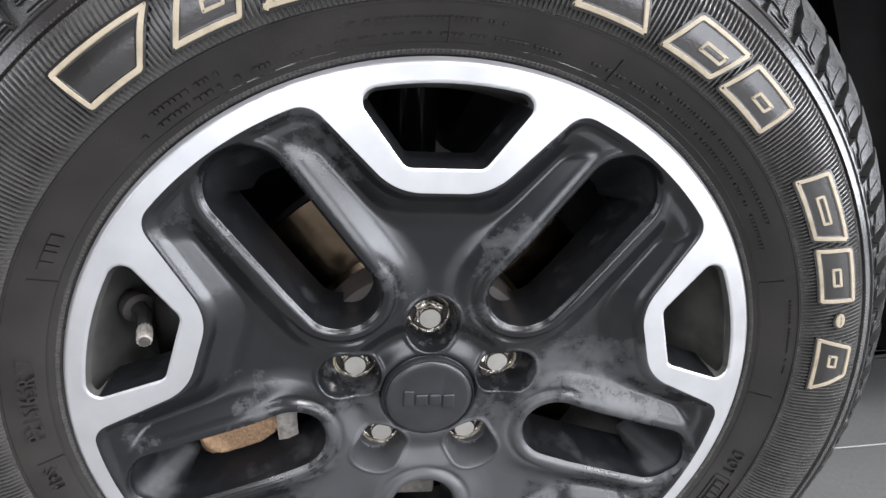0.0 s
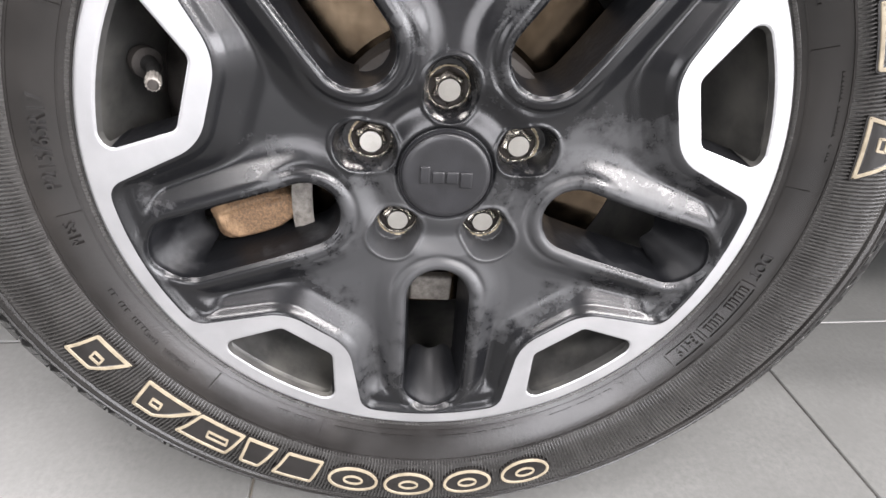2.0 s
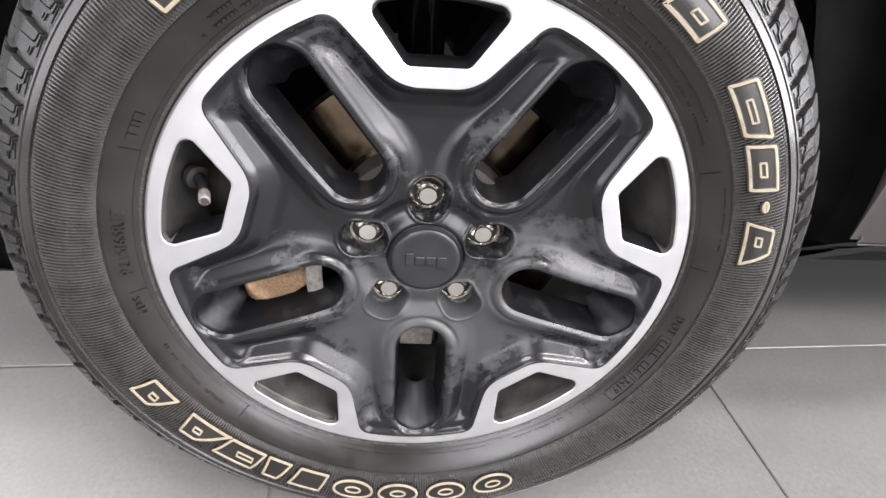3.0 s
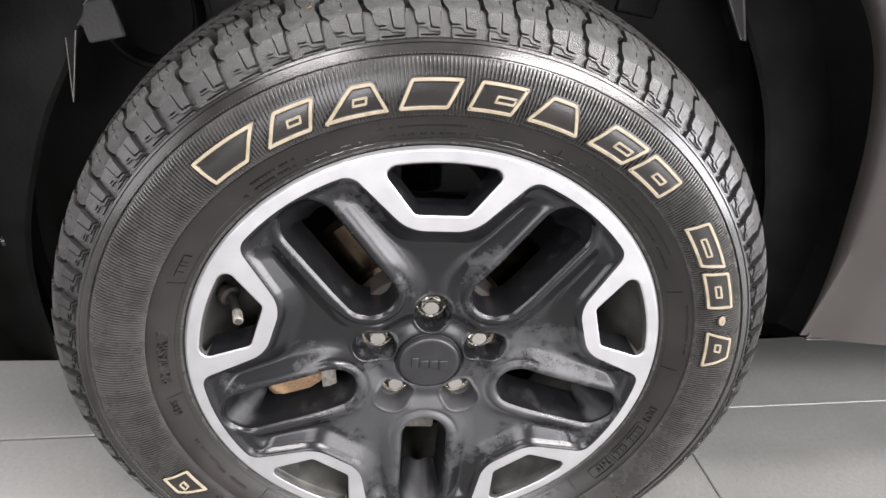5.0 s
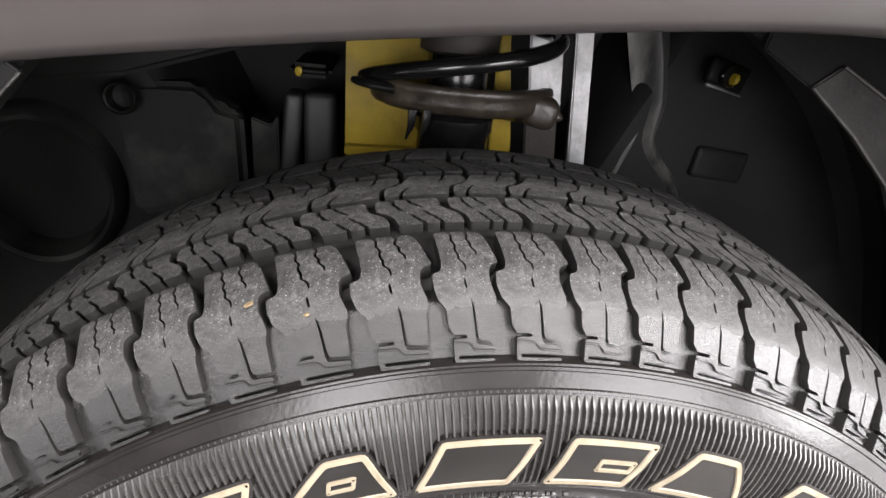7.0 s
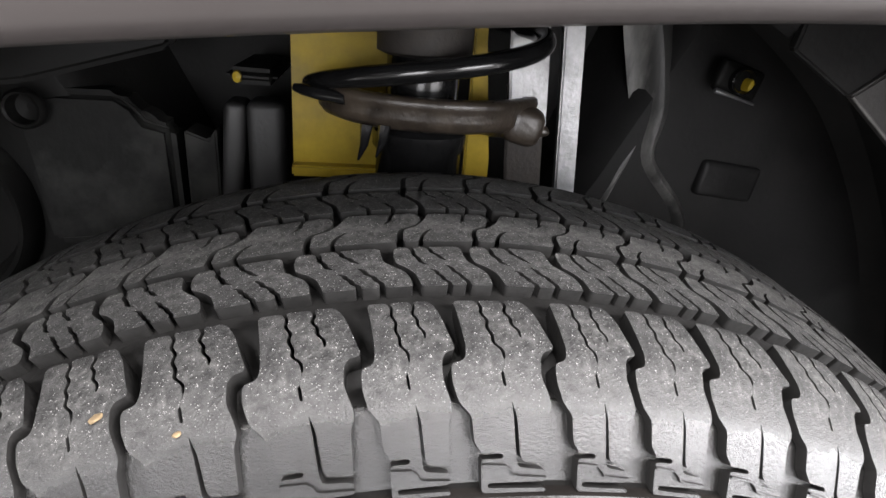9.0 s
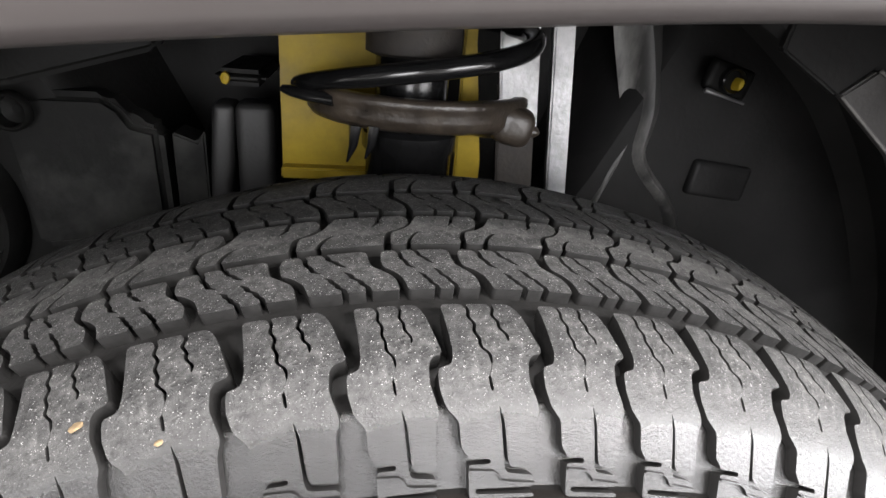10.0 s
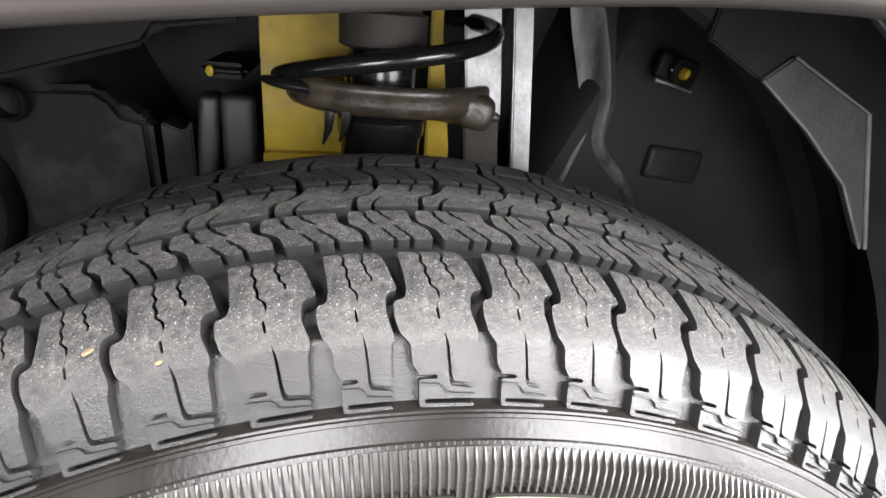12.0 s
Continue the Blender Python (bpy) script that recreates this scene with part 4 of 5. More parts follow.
THIRD += [(-0.008, A3), (0.000, 0.0590), (0.025, 0.0612), (0.170, 0.0630), (0.275, 0.0662), (0.335, 0.0700)]
A4, B4 = 0.0772, 0.0968
FOURTH = [(-0.215, B4 - 0.0012), (-0.190, B4)] + cut(steps([(0.050, B4), (0.140, 0.0915), (0.240, 0.0885)], 5, 0.016), 0.044) + cut(steps([(0.320, B4), (0.400, 0.0922), (0.500, 0.0892)], 5, 0.016), 0.044)
FOURTH += [(0.690, B4), (0.725, B4 - 0.0012), (0.740, 0.0925), (0.840, 0.0880), (0.920, 0.0835), (0.945, 0.0790), (0.940, A4)]
FOURTH += cut(steps([(0.640, A4), (0.620, 0.0805), (0.520, 0.0845)], 5, 0.016), 0.044, True) + cut(steps([(0.350, A4), (0.330, 0.0800), (0.230, 0.0838)], 5, 0.016), 0.044, True)
FOURTH += [(0.020, A4), (0.010, 0.0795), (-0.020, 0.0838), (-0.110, 0.0880), (-0.205, 0.0928)]
FIFTH = [(u, 0.1015 + (s - A3) * 1.45) for u, s in THIRD]


def block_mesh(name, outline, pitch, flip=False, bead=None):
    """One tread block on the tyre, built at angle zero going clockwise."""
    bm = bmesh.new()
    wide = radians(pitch) * 0.352
    worn = rounded([(u * wide, s) for u, s in outline], 0.0011)
    pts = [((u / wide if not flip else 1.0 - u / wide), (s if not flip else SEC - s)) for u, s in worn]
    vs = [bm.verts.new((u * pitch, s * 1000, 0)) for u, s in pts]
    bm.faces.new(vs)
    near = np.concatenate([np.arange(-0.034, 0.0, 0.0045), np.arange(-0.0205, 0.008, 0.0020)])
    for s in np.concatenate([near, np.arange(0.0095, SEC - 0.0095, 0.0045), SEC - near]):
        bmesh.ops.bisect_plane(bm, geom=bm.verts[:] + bm.edges[:] + bm.faces[:], plane_co=(0, s * 1000, 0), plane_no=(0, 1, 0))
    bmesh.ops.triangulate(bm, faces=bm.faces[:])
    bmesh.ops.recalc_face_normals(bm, faces=bm.faces)
    top = list(bm.verts)
    rim_edges = [e for e in bm.edges if e.is_boundary]
    idx = {v: i for i, v in enumerate(top)}
    flat = np.array([v.co[:2] for v in top])
    s, a = flat[:, 1] / 1000, -np.radians(flat[:, 0])
    edge = set(v for e in rim_edges for v in e.verts)
    drop = np.array([0.0005 if v in edge else 0.0 for v in top])
    y, r, ny, nr = profile(s)

    def lay(off):
        return np.stack([(r + off * nr) * np.cos(a), y + off * ny, (r + off * nr) * np.sin(a)], 1)
    up, dn = lay(-drop), lay(-groove_depth(s) - 0.0015)
    n = len(top)
    faces = [tuple(idx[v] for v in f.verts) for f in bm.faces]
    n_top = len(faces)
    vmap = {}
    extra = []
    for e in rim_edges:
        i, j = idx[e.verts[0]], idx[e.verts[1]]
        for q in (i, j):
            if q not in vmap:
                vmap[q] = n + len(extra)
                extra.append(dn[q])
        faces.append((i, j, vmap[j], vmap[i]))
    bm.free()
    pts3 = np.vstack([up, np.array(extra)])
    n_cap = len(faces)
    if bead:
        u, s2 = np.array(bead).T
        rows = []
        for ds, off in ((-0.00045, -0.0004), (-0.0002, 0.0006), (0.0002, 0.0006), (0.00045, -0.0004)):
            y2, r2, ny2, nr2 = profile(s2 + ds)
            a2 = -np.radians(u * pitch)
            rows.append(np.stack([(r2 + off * nr2) * np.cos(a2), y2 + off * ny2, (r2 + off * nr2) * np.sin(a2)], 1))
        base, m = len(pts3), len(bead)
        pts3 = np.vstack([pts3] + rows)
        faces += [(base + i * m + j, base + i * m + j + 1, base + (i + 1) * m + j + 1, base + (i + 1) * m + j) for i in range(3) for j in range(m - 1)]
    me = bpy.data.meshes.new(name)
    me.from_pydata([tuple(p) for p in pts3], [], faces)
    b2 = bmesh.new()
    b2.from_mesh(me)
    bmesh.ops.recalc_face_normals(b2, faces=b2.faces)
    # the caps face outward
    q = max((f for f in b2.faces), key=lambda f: f.calc_center_median().xz.length)
    if q.normal.x < 0:
        bmesh.ops.reverse_faces(b2, faces=b2.faces)
    b2.to_mesh(me)
    b2.free()
    me.polygons.foreach_set("use_smooth", np.ones(len(me.polygons), dtype=bool))
    me.set_sharp_from_angle(angle=radians(48))
    # dust lies on the worn top, the flanks and the lower lug stay black
    me.materials.append(M_TREAD)
    me.materials.append(M_FLANK)
    idx_mat = np.zeros(len(me.polygons), dtype=np.int32)
    idx_mat[n_top:n_cap] = 1
    me.polygons.foreach_set("material_index", idx_mat)
    return me


cache = {}


def block(kind, outline, pitch, flip=False):
    key = (kind, round(pitch, 2), flip)
    if key not in cache:
        cache[key] = block_mesh("tread_block", outline, pitch, flip, RIDGE if kind == "a" and not flip else None)
    return cache[key]


inner_v, inner_f, inner_m = [], [], []
for i, (a, p) in enumerate(zip(starts, pitches)):
    for kind, outline, shift, flip in (("a", SHOULDER, 0.0, False), ("b", SECOND, -1.6, False), ("c", THIRD, -1.9, False), ("d", FOURTH, -3.33, False), ("e", FIFTH, -2.6, False), ("a", SHOULDER, -1.2, True)):
        me = block(kind, outline, p, flip)
        mid = radians(a + shift - p / 2)
        low = float(lower_bulge(mid))
        lift = max(0.0, -math.sin(mid) * 0.3650 - 0.3438)
        front = {"a": 0.95, "b": 0.5}.get(kind, 0.0) * (0 if flip else 1)
        loc = Vector((0.006 * low * math.cos(mid), -0.0100 * low * front, 0.006 * low * math.sin(mid) + lift))
        if kind == "e" or flip:
            # the two inner rows, far from the eye, are one joined piece
            m = Matrix.Translation(loc) @ Matrix.Rotation(-radians(a + shift), 4, "Y")
            base = len(inner_v)
            inner_v += [tuple(m @ v.co) for v in me.vertices]
            inner_f += [tuple(base + k for k in q.vertices) for q in me.polygons]
            inner_m += [q.material_index for q in me.polygons]
            continue
        ob = new("tread_block", me)
        ob.parent = tyre
        ob.rotation_euler = (0, -radians(a + shift), 0)
        ob.location = loc
tagged(build("inner_tread", inner_v, inner_f, [M_TREAD, M_FLANK], tyre, "inner rows of tread blocks", inner_m, sharp=48), kind="stuff")


# crumbs of dry mud on the shoulder
for mud_a, mud_r, mud_y, mud_s in ((108.0, 0.3452, 0.0180, 0.0018), (104.4, 0.3388, 0.0110, 0.0012)):
    bm = bmesh.new()
    bmesh.ops.create_icosphere(bm, subdivisions=3, radius=mud_s)
    for v in bm.verts:
        v.co *= 1 + 0.5 * noise.noise(v.co * 700)
    q = radians(mud_a)
    bmesh.ops.transform(bm, matrix=Matrix.Translation((mud_r * math.cos(q), mud_y, mud_r * math.sin(q))) @ Matrix.Rotation(-q, 4, "Y") @ Matrix.Diagonal((0.35, 1, 1, 1)), verts=bm.verts)
    part("mud_crumb", bm, M_MUD, tyre, "dry tan mud crumb", sharp=80)


# ---- brake ----
brake = empty("brake_assembly", AXLE, "brake disc and rusty caliper seen through the rim openings", "brake")
build("brake_disc", *revolve([(0.040, 0.0), (0.040, 0.080), (0.044, 0.0865), (0.070, 0.0885), (0.0735, 0.0925), (0.0735, 0.1515), (0.0745, 0.1525), (0.095, 0.1525), (0.095, 0.05)], 160), [M_DISC, M_IRON], brake,
      "ground steel brake disc with rusty hat", index=[1] * 160 * 2 + [1] * 160 + [0] * 160 + [0] * 160 * 2 + [1] * 160 * 2)
bm = bmesh.new()
bmesh.ops.create_icosphere(bm, subdivisions=5, radius=1.0)
for v in bm.verts:
    q = v.co.copy()
    p = Vector([math.copysign(abs(c) ** 0.55, c) for c in q])
    d = 1 + 0.035 * noise.noise(q * 3.0) + 0.022 * noise.noise(q * 11.0) + 0.012 * noise.noise(q * 27.0)
    v.co = Vector((0.032 * p.x, 0.020 * p.y, (0.0165 - 0.0035 * q.x) * p.z)) * d
    # a parting crease runs across the casting's front, with a flat below it
    if q.y < 0:
        crease = q.z - 0.22 - 0.10 * math.sin(3.0 * q.x)
        v.co.y += 0.0045 * math.exp(-(crease / 0.11) ** 2) * smooth01((0.75 - abs(q.x - 0.1)) / 0.4)
        v.co.y = max(v.co.y, -0.0175 + 0.002 * q.x)
bmesh.ops.transform(bm, matrix=Matrix.Translation((-0.1410, 0.056, -0.0492)) @ pose(0, 0, 0, 0, -17, 0), verts=bm.verts)
part("caliper_boss", bm, M_RUST, brake, "rough rust-brown caliper casting", sharp=80)
part("pad_shim", box_bm(0.040, 0.004, 0.012, 0.001, Matrix.Translation((-0.118, 0.062, -0.071)) @ pose(0, 0, 0, 0, -14, 0), 1), M_IRON, brake, "bent steel pad shim")
part("caliper_body", box_bm(0.10, 0.07, 0.16, 0.02, Matrix.Translation((-0.158, 0.115, 0.0)), 3), M_IRON, brake, "dark cast caliper body")
bm = bmesh.new()
strap = []
for i in range(9):
    w = -1.05 + 2.35 * i / 8
    strap.append([bm.verts.new((-0.1035 - 0.0026 * w + 0.0016 * w * w + dx, 0.0395 + 0.007 * w * w + dy, -0.0545 + 0.0300 * w)) for dx, dy in ((-0.0076, 0.0012), (0, 0), (0.0076, 0.0018), (0.0076, 0.0038), (0, 0.002), (-0.0076, 0.0032))])
for a, b in zip(strap, strap[1:]):
    for i in range(6):
        bm.faces.new((a[i], a[(i + 1) % 6], b[(i + 1) % 6], b[i]))
bm.faces.new(strap[0])
bm.faces.new(strap[-1])
part("pad_spring", bm, M_STRAP, brake, "dull grey metal pad clip")
# a pale grey block before the disc, behind the bottom slot
part("bracket_end", box_bm(0.036, 0.012, 0.024, 0.003, Matrix.Translation((-0.002, 0.062, -0.127)) @ pose(0, 0, 0, 0, 2, 0), 3), M_STRAP, brake, "pale grey block behind the bottom slot")
part("hub_carrier", lathe_bm([(0.10, 0.05), (0.10, 0.075), (0.16, 0.085), (0.22, 0.06), (0.26, 0.0)], 40), M_IRON, brake, "dark iron hub carrier behind the disc")


# ---- suspension strut ----
strut = empty("suspension_strut", Matrix.Translation((0.008, 0.225, 0.60)), "suspension strut with coil spring and yellow bracket above the tyre", "suspension")


def at(x, y, z):
    return Vector((x - 0.008, y - 0.225, z - 0.60))


def strut_plate(name, pts, y, thick, mat, label, bevel=0.0012):
    """An upright sheet-metal plate with the given corners (x, z)."""
    bm = bmesh.new()
    f = bm.faces.new([bm.verts.new(at(x, y, z)) for x, z in pts])
    r = bmesh.ops.extrude_face_region(bm, geom=[f])
    bmesh.ops.translate(bm, vec=(0, thick, 0), verts=[g for g in r["geom"] if isinstance(g, bmesh.types.BMVert)])
    bmesh.ops.bevel(bm, geom=bm.edges[:], offset=bevel, segments=2, affect="EDGES")
    return part(name, bm, mat, strut, label)


DX = -0.0010
part("damper_tube", tube_bm([at(DX, 0.225, z) for z in (0.45, 0.698, 0.701, 0.710, 0.714, 0.90)], [0.0255, 0.0255, 0.028, 0.028, 0.021, 0.021], 36), M_BLACKGLOSS, strut, "black damper tube")
coil = []
for i in range(110):
    q = math.radians(190 + 540 * i / 109)
    coil.append(at(0.0025 + 0.0690 * math.cos(q), 0.238 + 0.0540 * math.sin(q), float(np.interp(190 + 540 * i / 109, (190, 360, 450, 730), (0.7330, 0.7668, 0.7775, 0.835)))))
part("coil_spring", tube_bm(coil, [0.0040 + 0.0016 * min(1, i / 10) for i in range(110)], 18), M_BLACKGLOSS, strut, "glossy black coil spring")


def seat_bowl():
    """The pressed lower spring seat: a shallow bowl whose wall swells into a lobe at its rear end."""
    section = [(-0.0060, 0.0005), (0.0000, 0.0008), (0.0022, 0.0000), (0.0030, -0.0018), (0.0024, -0.0040), (0.0012, -0.0065), (0.0014, -0.0090), (0.0008, -0.0118), (-0.0016, -0.0146), (-0.0060, -0.0162), (-0.020, -0.0166), (-0.034, -0.0160)]
    n, rows = 60, []
    for k in range(n):
        t = k / (n - 1)
        q = math.radians(188 + 160 * t)
        lobe = float(smooth01((t - 0.80) / 0.16))
        row = []
        for off, dz in section:
            grow = 1 + 0.10 * lobe
            x = 0.0010 + (0.0610 * grow + off) * math.cos(q)
            y = 0.236 + (0.0500 + off) * math.sin(q)
            row.append(at(x, y, 0.7345 - 0.0026 * t + dz * (1.12 + 0.36 * lobe)))
        rows.append(row)
    bm = bmesh.new()
    vs = [[bm.verts.new(p) for p in row] for row in rows]
    for a, b in zip(vs, vs[1:]):
        for i in range(len(section) - 1):
            bm.faces.new((a[i], a[i + 1], b[i + 1], b[i]))
    bm.faces.new(vs[0])
    bm.faces.new(vs[-1])
    return bm


part("spring_seat", seat_bowl(), M_BROWN, strut, "dusty brown pressed lower spring seat", sharp=60)
bm = bmesh.new()
bmesh.ops.create_icosphere(bm, subdivisions=4, radius=1.0)
for v in bm.verts:
    v.co = [math.copysign(abs(c) ** 0.62, c) for c in v.co]
bmesh.ops.transform(bm, matrix=Matrix.Translation(at(0.0585, 0.2185, 0.7180)) @ pose(0, 0, 0, 0, 14, 0) @ Matrix.Diagonal((0.0125, 0.0140, 0.0118, 1)), verts=bm.verts)
part("seat_lobe", bm, M_BROWN, strut, "rounded end of the spring seat", sharp=80)
part("seat_tip", tube_bm([at(0.0665, 0.2140, 0.7160), at(0.0725, 0.2120, 0.7150), at(0.0745, 0.2115, 0.7145)], [0.0052, 0.0030, 0.0010], 12), M_BROWN, strut, "worn bronze tip")
part("seat_tail", tube_bm([at(-0.0440, 0.2020, 0.7292), at(-0.0580, 0.2080, 0.7300), at(-0.0680, 0.2150, 0.7308), at(-0.0725, 0.2180, 0.7312)], [0.0036, 0.0036, 0.0032, 0.0022], 14), M_BLACKGLOSS, strut, "black tapered tail of the spring seat")
for px, pl in ((-0.0330, 0.019), (-0.0235, 0.017)):
    part("seat_prong", tube_bm([at(px, 0.190, 0.7185), at(px - 0.001, 0.189, 0.7185 - pl * 0.55), at(px - 0.004, 0.188, 0.7185 - pl)], [0.0034, 0.0024, 0.0006], 8), M_BLACKGLOSS, strut, "black pointed clip prong")
strut_plate("bracket", [(-0.0785, 0.95), (-0.0165, 0.95), (-0.0180, 0.672), (-0.0785, 0.672)], 0.256, 0.005, M_YELLOW, "yellow painted steel bracket plate")
strut_plate("bracket_flange", [(-0.0785, 0.6785), (-0.0180, 0.6785), (-0.0180, 0.6715), (-0.0785, 0.6715)], 0.246, 0.012, M_YELLOW, "yellow bottom flange")
strut_plate("bracket", [(0.0310, 0.95), (0.0360, 0.95), (0.0415, 0.760), (0.0508, 0.684), (0.0508, 0.660), (0.0335, 0.660), (0.0330, 0.760)], 0.256, 0.005, M_YELLOW, "yellow painted steel bracket plate")
strut_plate("side_plate", [(0.0420, 0.95), (0.0640, 0.95), (0.0855, 0.747), (0.0892, 0.707), (0.0630, 0.713), (0.0590, 0.747)], 0.262, 0.004, M_SILVER, "bare zinc coated plate")
# zinc plate's lower end, its fading reflection put in as dark iron
strut_plate("side_plate", [(0.0600, 0.735), (0.0865, 0.735), (0.0955, 0.640), (0.0690, 0.640)], 0.268, 0.004, M_IRON, "dark lower end of the zinc plate, in shade")
strut_plate("side_plate", [(0.0720, 0.95), (0.0850, 0.95), (0.1065, 0.755), (0.1180, 0.640), (0.1035, 0.640), (0.0932, 0.747)], 0.258, 0.008, M_SILVER, "bare zinc coated plate")
part("bump_stop", tube_bm([at(DX, 0.225, z) for z in (0.752, 0.754, 0.772, 0.774, 0.792, 0.80)], [0.022, 0.027, 0.027, 0.023, 0.027, 0.022], 28), M_IRON, strut, "grey bump stop collar")


# ---- car body round the wheel ----
car = empty("car", Matrix.Translation((0, 0.8, 0)), "grey car body with black wheel arch on a showroom floor", "car")
CY = 0.8
LIP = [(-0.47, 0.06, 0.27), (-0.478, 0.04, 0.42), (-0.45, 0.015, 0.56), (-0.385, -0.005, 0.665), (-0.29, -0.013, 0.7325), (-0.195, -0.016, 0.7564), (-0.055, -0.016, 0.7746), (0.08, -0.016, 0.7871),
       (0.19, -0.014, 0.7834), (0.27, -0.01, 0.7439), (0.342, -0.008, 0.676), (0.384, 0.002, 0.58), (0.408, 0.012, 0.488), (0.416, 0.026, 0.412), (0.42, 0.036, 0.361)]


def spline(pts, n):
    p = np.array(pts, dtype=float)
    l = np.concatenate([[0], np.cumsum(np.linalg.norm(np.diff(p, axis=0), axis=1))])
    q = np.linspace(0, l[-1], n)
    c = np.stack([np.interp(q, l, p[:, k]) for k in range(3)], 1)
    for _ in range(int(n * 0.12)):
        c[1:-1] = 0.25 * c[:-2] + 0.5 * c[1:-1] + 0.25 * c[2:]
    return c


NL = 120
lip = spline(LIP, NL)
tan = np.gradient(lip, axis=0)
nrm = np.stack([-tan[:, 2], 0 * tan[:, 0], tan[:, 0]], 1)
nrm /= np.linalg.norm(nrm, axis=1)[:, None]


def sheet(rows, name, mat, label):
    """A skin from rows of points that run along the arch."""
    n = len(rows[0])
    v = np.concatenate(rows) - np.array((0, CY, 0))
    f = [(i * n + j, i * n + j + 1, (i + 1) * n + j + 1, (i + 1) * n + j) for i in range(len(rows) - 1) for j in range(n - 1)]
    return build(name, v, f, mat, car, label, sharp=35)


fade = smooth01((NL - 1 - np.arange(NL)) / 14.0)[:, None]


def along(off, dy, base=None):
    """A row beside the lip; its inward fold dies out at the arch's rear foot."""
    if dy > 0 and off < 0.02:
        return lip + (nrm * off + np.array((0, dy, 0))) * (0.08 + 0.92 * fade)
    return lip + nrm * off + np.array((0, dy, 0))


sheet([along(0.010, 0.022), along(0.001, 0.020), along(-0.001, 0.012), along(0.0, 0.004), along(0.003, 0.0005), along(0.008, -0.001), along(0.03, -0.012), along(0.08, -0.026), along(0.16, -0.034), along(0.30, -0.02), along(0.5, 0.04)],
      "fender", M_BODY, "satin grey fender skin with rolled wheel arch lip")

# liner: a deep black channel, a stepped inner shield and a back wall
NT = 150
th = np.linspace(math.radians(206), math.radians(-24), NT)
deg = np.degrees(th)


def arch(grow, y):
    """Row of the liner just outside the lip, carried down below it on both sides."""
    p = lip + nrm * grow
    a = np.unwrap(np.arctan2(p[:, 2] - 0.36, p[:, 0]))
    r = np.hypot(p[:, 0], p[:, 2] - 0.36)
    order = np.argsort(-a)
    rr = np.interp(-th, -a[order], r[order])
    z = 0.36 + rr * np.sin(th)
    return np.stack([rr * np.cos(th), np.full(NT, y) if np.isscalar(y) else y, z], 1)


def ring(r, y, zc=0.335):
    yy = y if not np.isscalar(y) else np.full(NT, y)
    return np.stack([r * np.cos(th), yy, zc + r * np.sin(th)], 1)


EDGE = np.interp(deg, (-24, 10, 25, 40, 52, 62, 75, 90, 105, 118, 130, 145, 160, 175, 206),
                 (0.44, 0.432, 0.434, 0.449, 0.4625, 0.4665, 0.480, 0.478, 0.476, 0.470, 0.445, 0.430, 0.43, 0.44, 0.46))
gate = smooth01((deg - 66) / 5) * smooth01((121 - deg) / 6)
yb = 0.290 + 0.085 * gate
y_first = 0.030 + 0.05 * smooth01((deg - 188) / 20) + 0.05 * smooth01((-2 - deg) / 20)


def trim(row):
    """The liner ends along a slanting lower edge."""
    row[:, 2] = np.maximum(row[:, 2], 0.361 - 0.85 * (row[:, 1] - 0.036) - 0.035 * (row[:, 0] < 0))
    return row


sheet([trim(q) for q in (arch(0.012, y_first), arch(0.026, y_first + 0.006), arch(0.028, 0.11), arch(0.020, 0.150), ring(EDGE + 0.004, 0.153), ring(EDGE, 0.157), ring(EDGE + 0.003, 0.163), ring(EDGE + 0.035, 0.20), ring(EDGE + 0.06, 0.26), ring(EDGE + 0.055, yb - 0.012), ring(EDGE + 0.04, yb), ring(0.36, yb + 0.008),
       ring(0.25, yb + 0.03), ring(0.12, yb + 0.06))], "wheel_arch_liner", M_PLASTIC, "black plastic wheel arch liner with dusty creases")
# rear half of the liner: plastic lightened for its dust and for missing light
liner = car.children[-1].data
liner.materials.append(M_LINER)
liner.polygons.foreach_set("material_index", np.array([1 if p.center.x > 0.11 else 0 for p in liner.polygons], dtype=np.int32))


def plate(name, pts, thick, mat, label, bevel=0.0012):
    """A flat piece with the given corners, in front of the liner."""
    bm = bmesh.new()
    vs = [bm.verts.new((x, y - CY, z)) for x, y, z in pts]
    f = bm.faces.new(vs)
    r = bmesh.ops.extrude_face_region(bm, geom=[f])
    bmesh.ops.translate(bm, vec=(0, thick, 0), verts=[g for g in r["geom"] if isinstance(g, bmesh.types.BMVert)])
    bmesh.ops.bevel(bm, geom=bm.edges[:], offset=bevel, segments=3, affect="EDGES")
    return part(name, bm, mat, car, label)


def pale_edge(host, pts, rad=0.0010):
    """A pale bead along a panel's edge; dust on the rear panels."""
    return part("panel_edge", tube_bm([(x, y - CY - 0.0006, z) for x, y, z in pts], rad, 8), M_PALEEDGE, host, "pale raised edge")


REAR = [(0.221, 0.146, 0.767), (0.280, 0.146, 0.739), (0.314, 0.146, 0.652), (0.3105, 0.147, 0.652), (0.281, 0.147, 0.695), (0.244, 0.147, 0.7265), (0.205, 0.147, 0.754)]
panel = plate("liner_panel", REAR, 0.006, M_GREYPL, "grey dusty panel on the arch liner")
pale_edge(panel, REAR[1:3], 0.0014)
pale_edge(panel, REAR[3:])
pale_edge(panel, REAR[:2], 0.0008)
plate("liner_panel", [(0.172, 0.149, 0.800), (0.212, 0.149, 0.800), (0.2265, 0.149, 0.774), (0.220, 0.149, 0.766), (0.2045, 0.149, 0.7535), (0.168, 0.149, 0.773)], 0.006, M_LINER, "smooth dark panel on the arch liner")
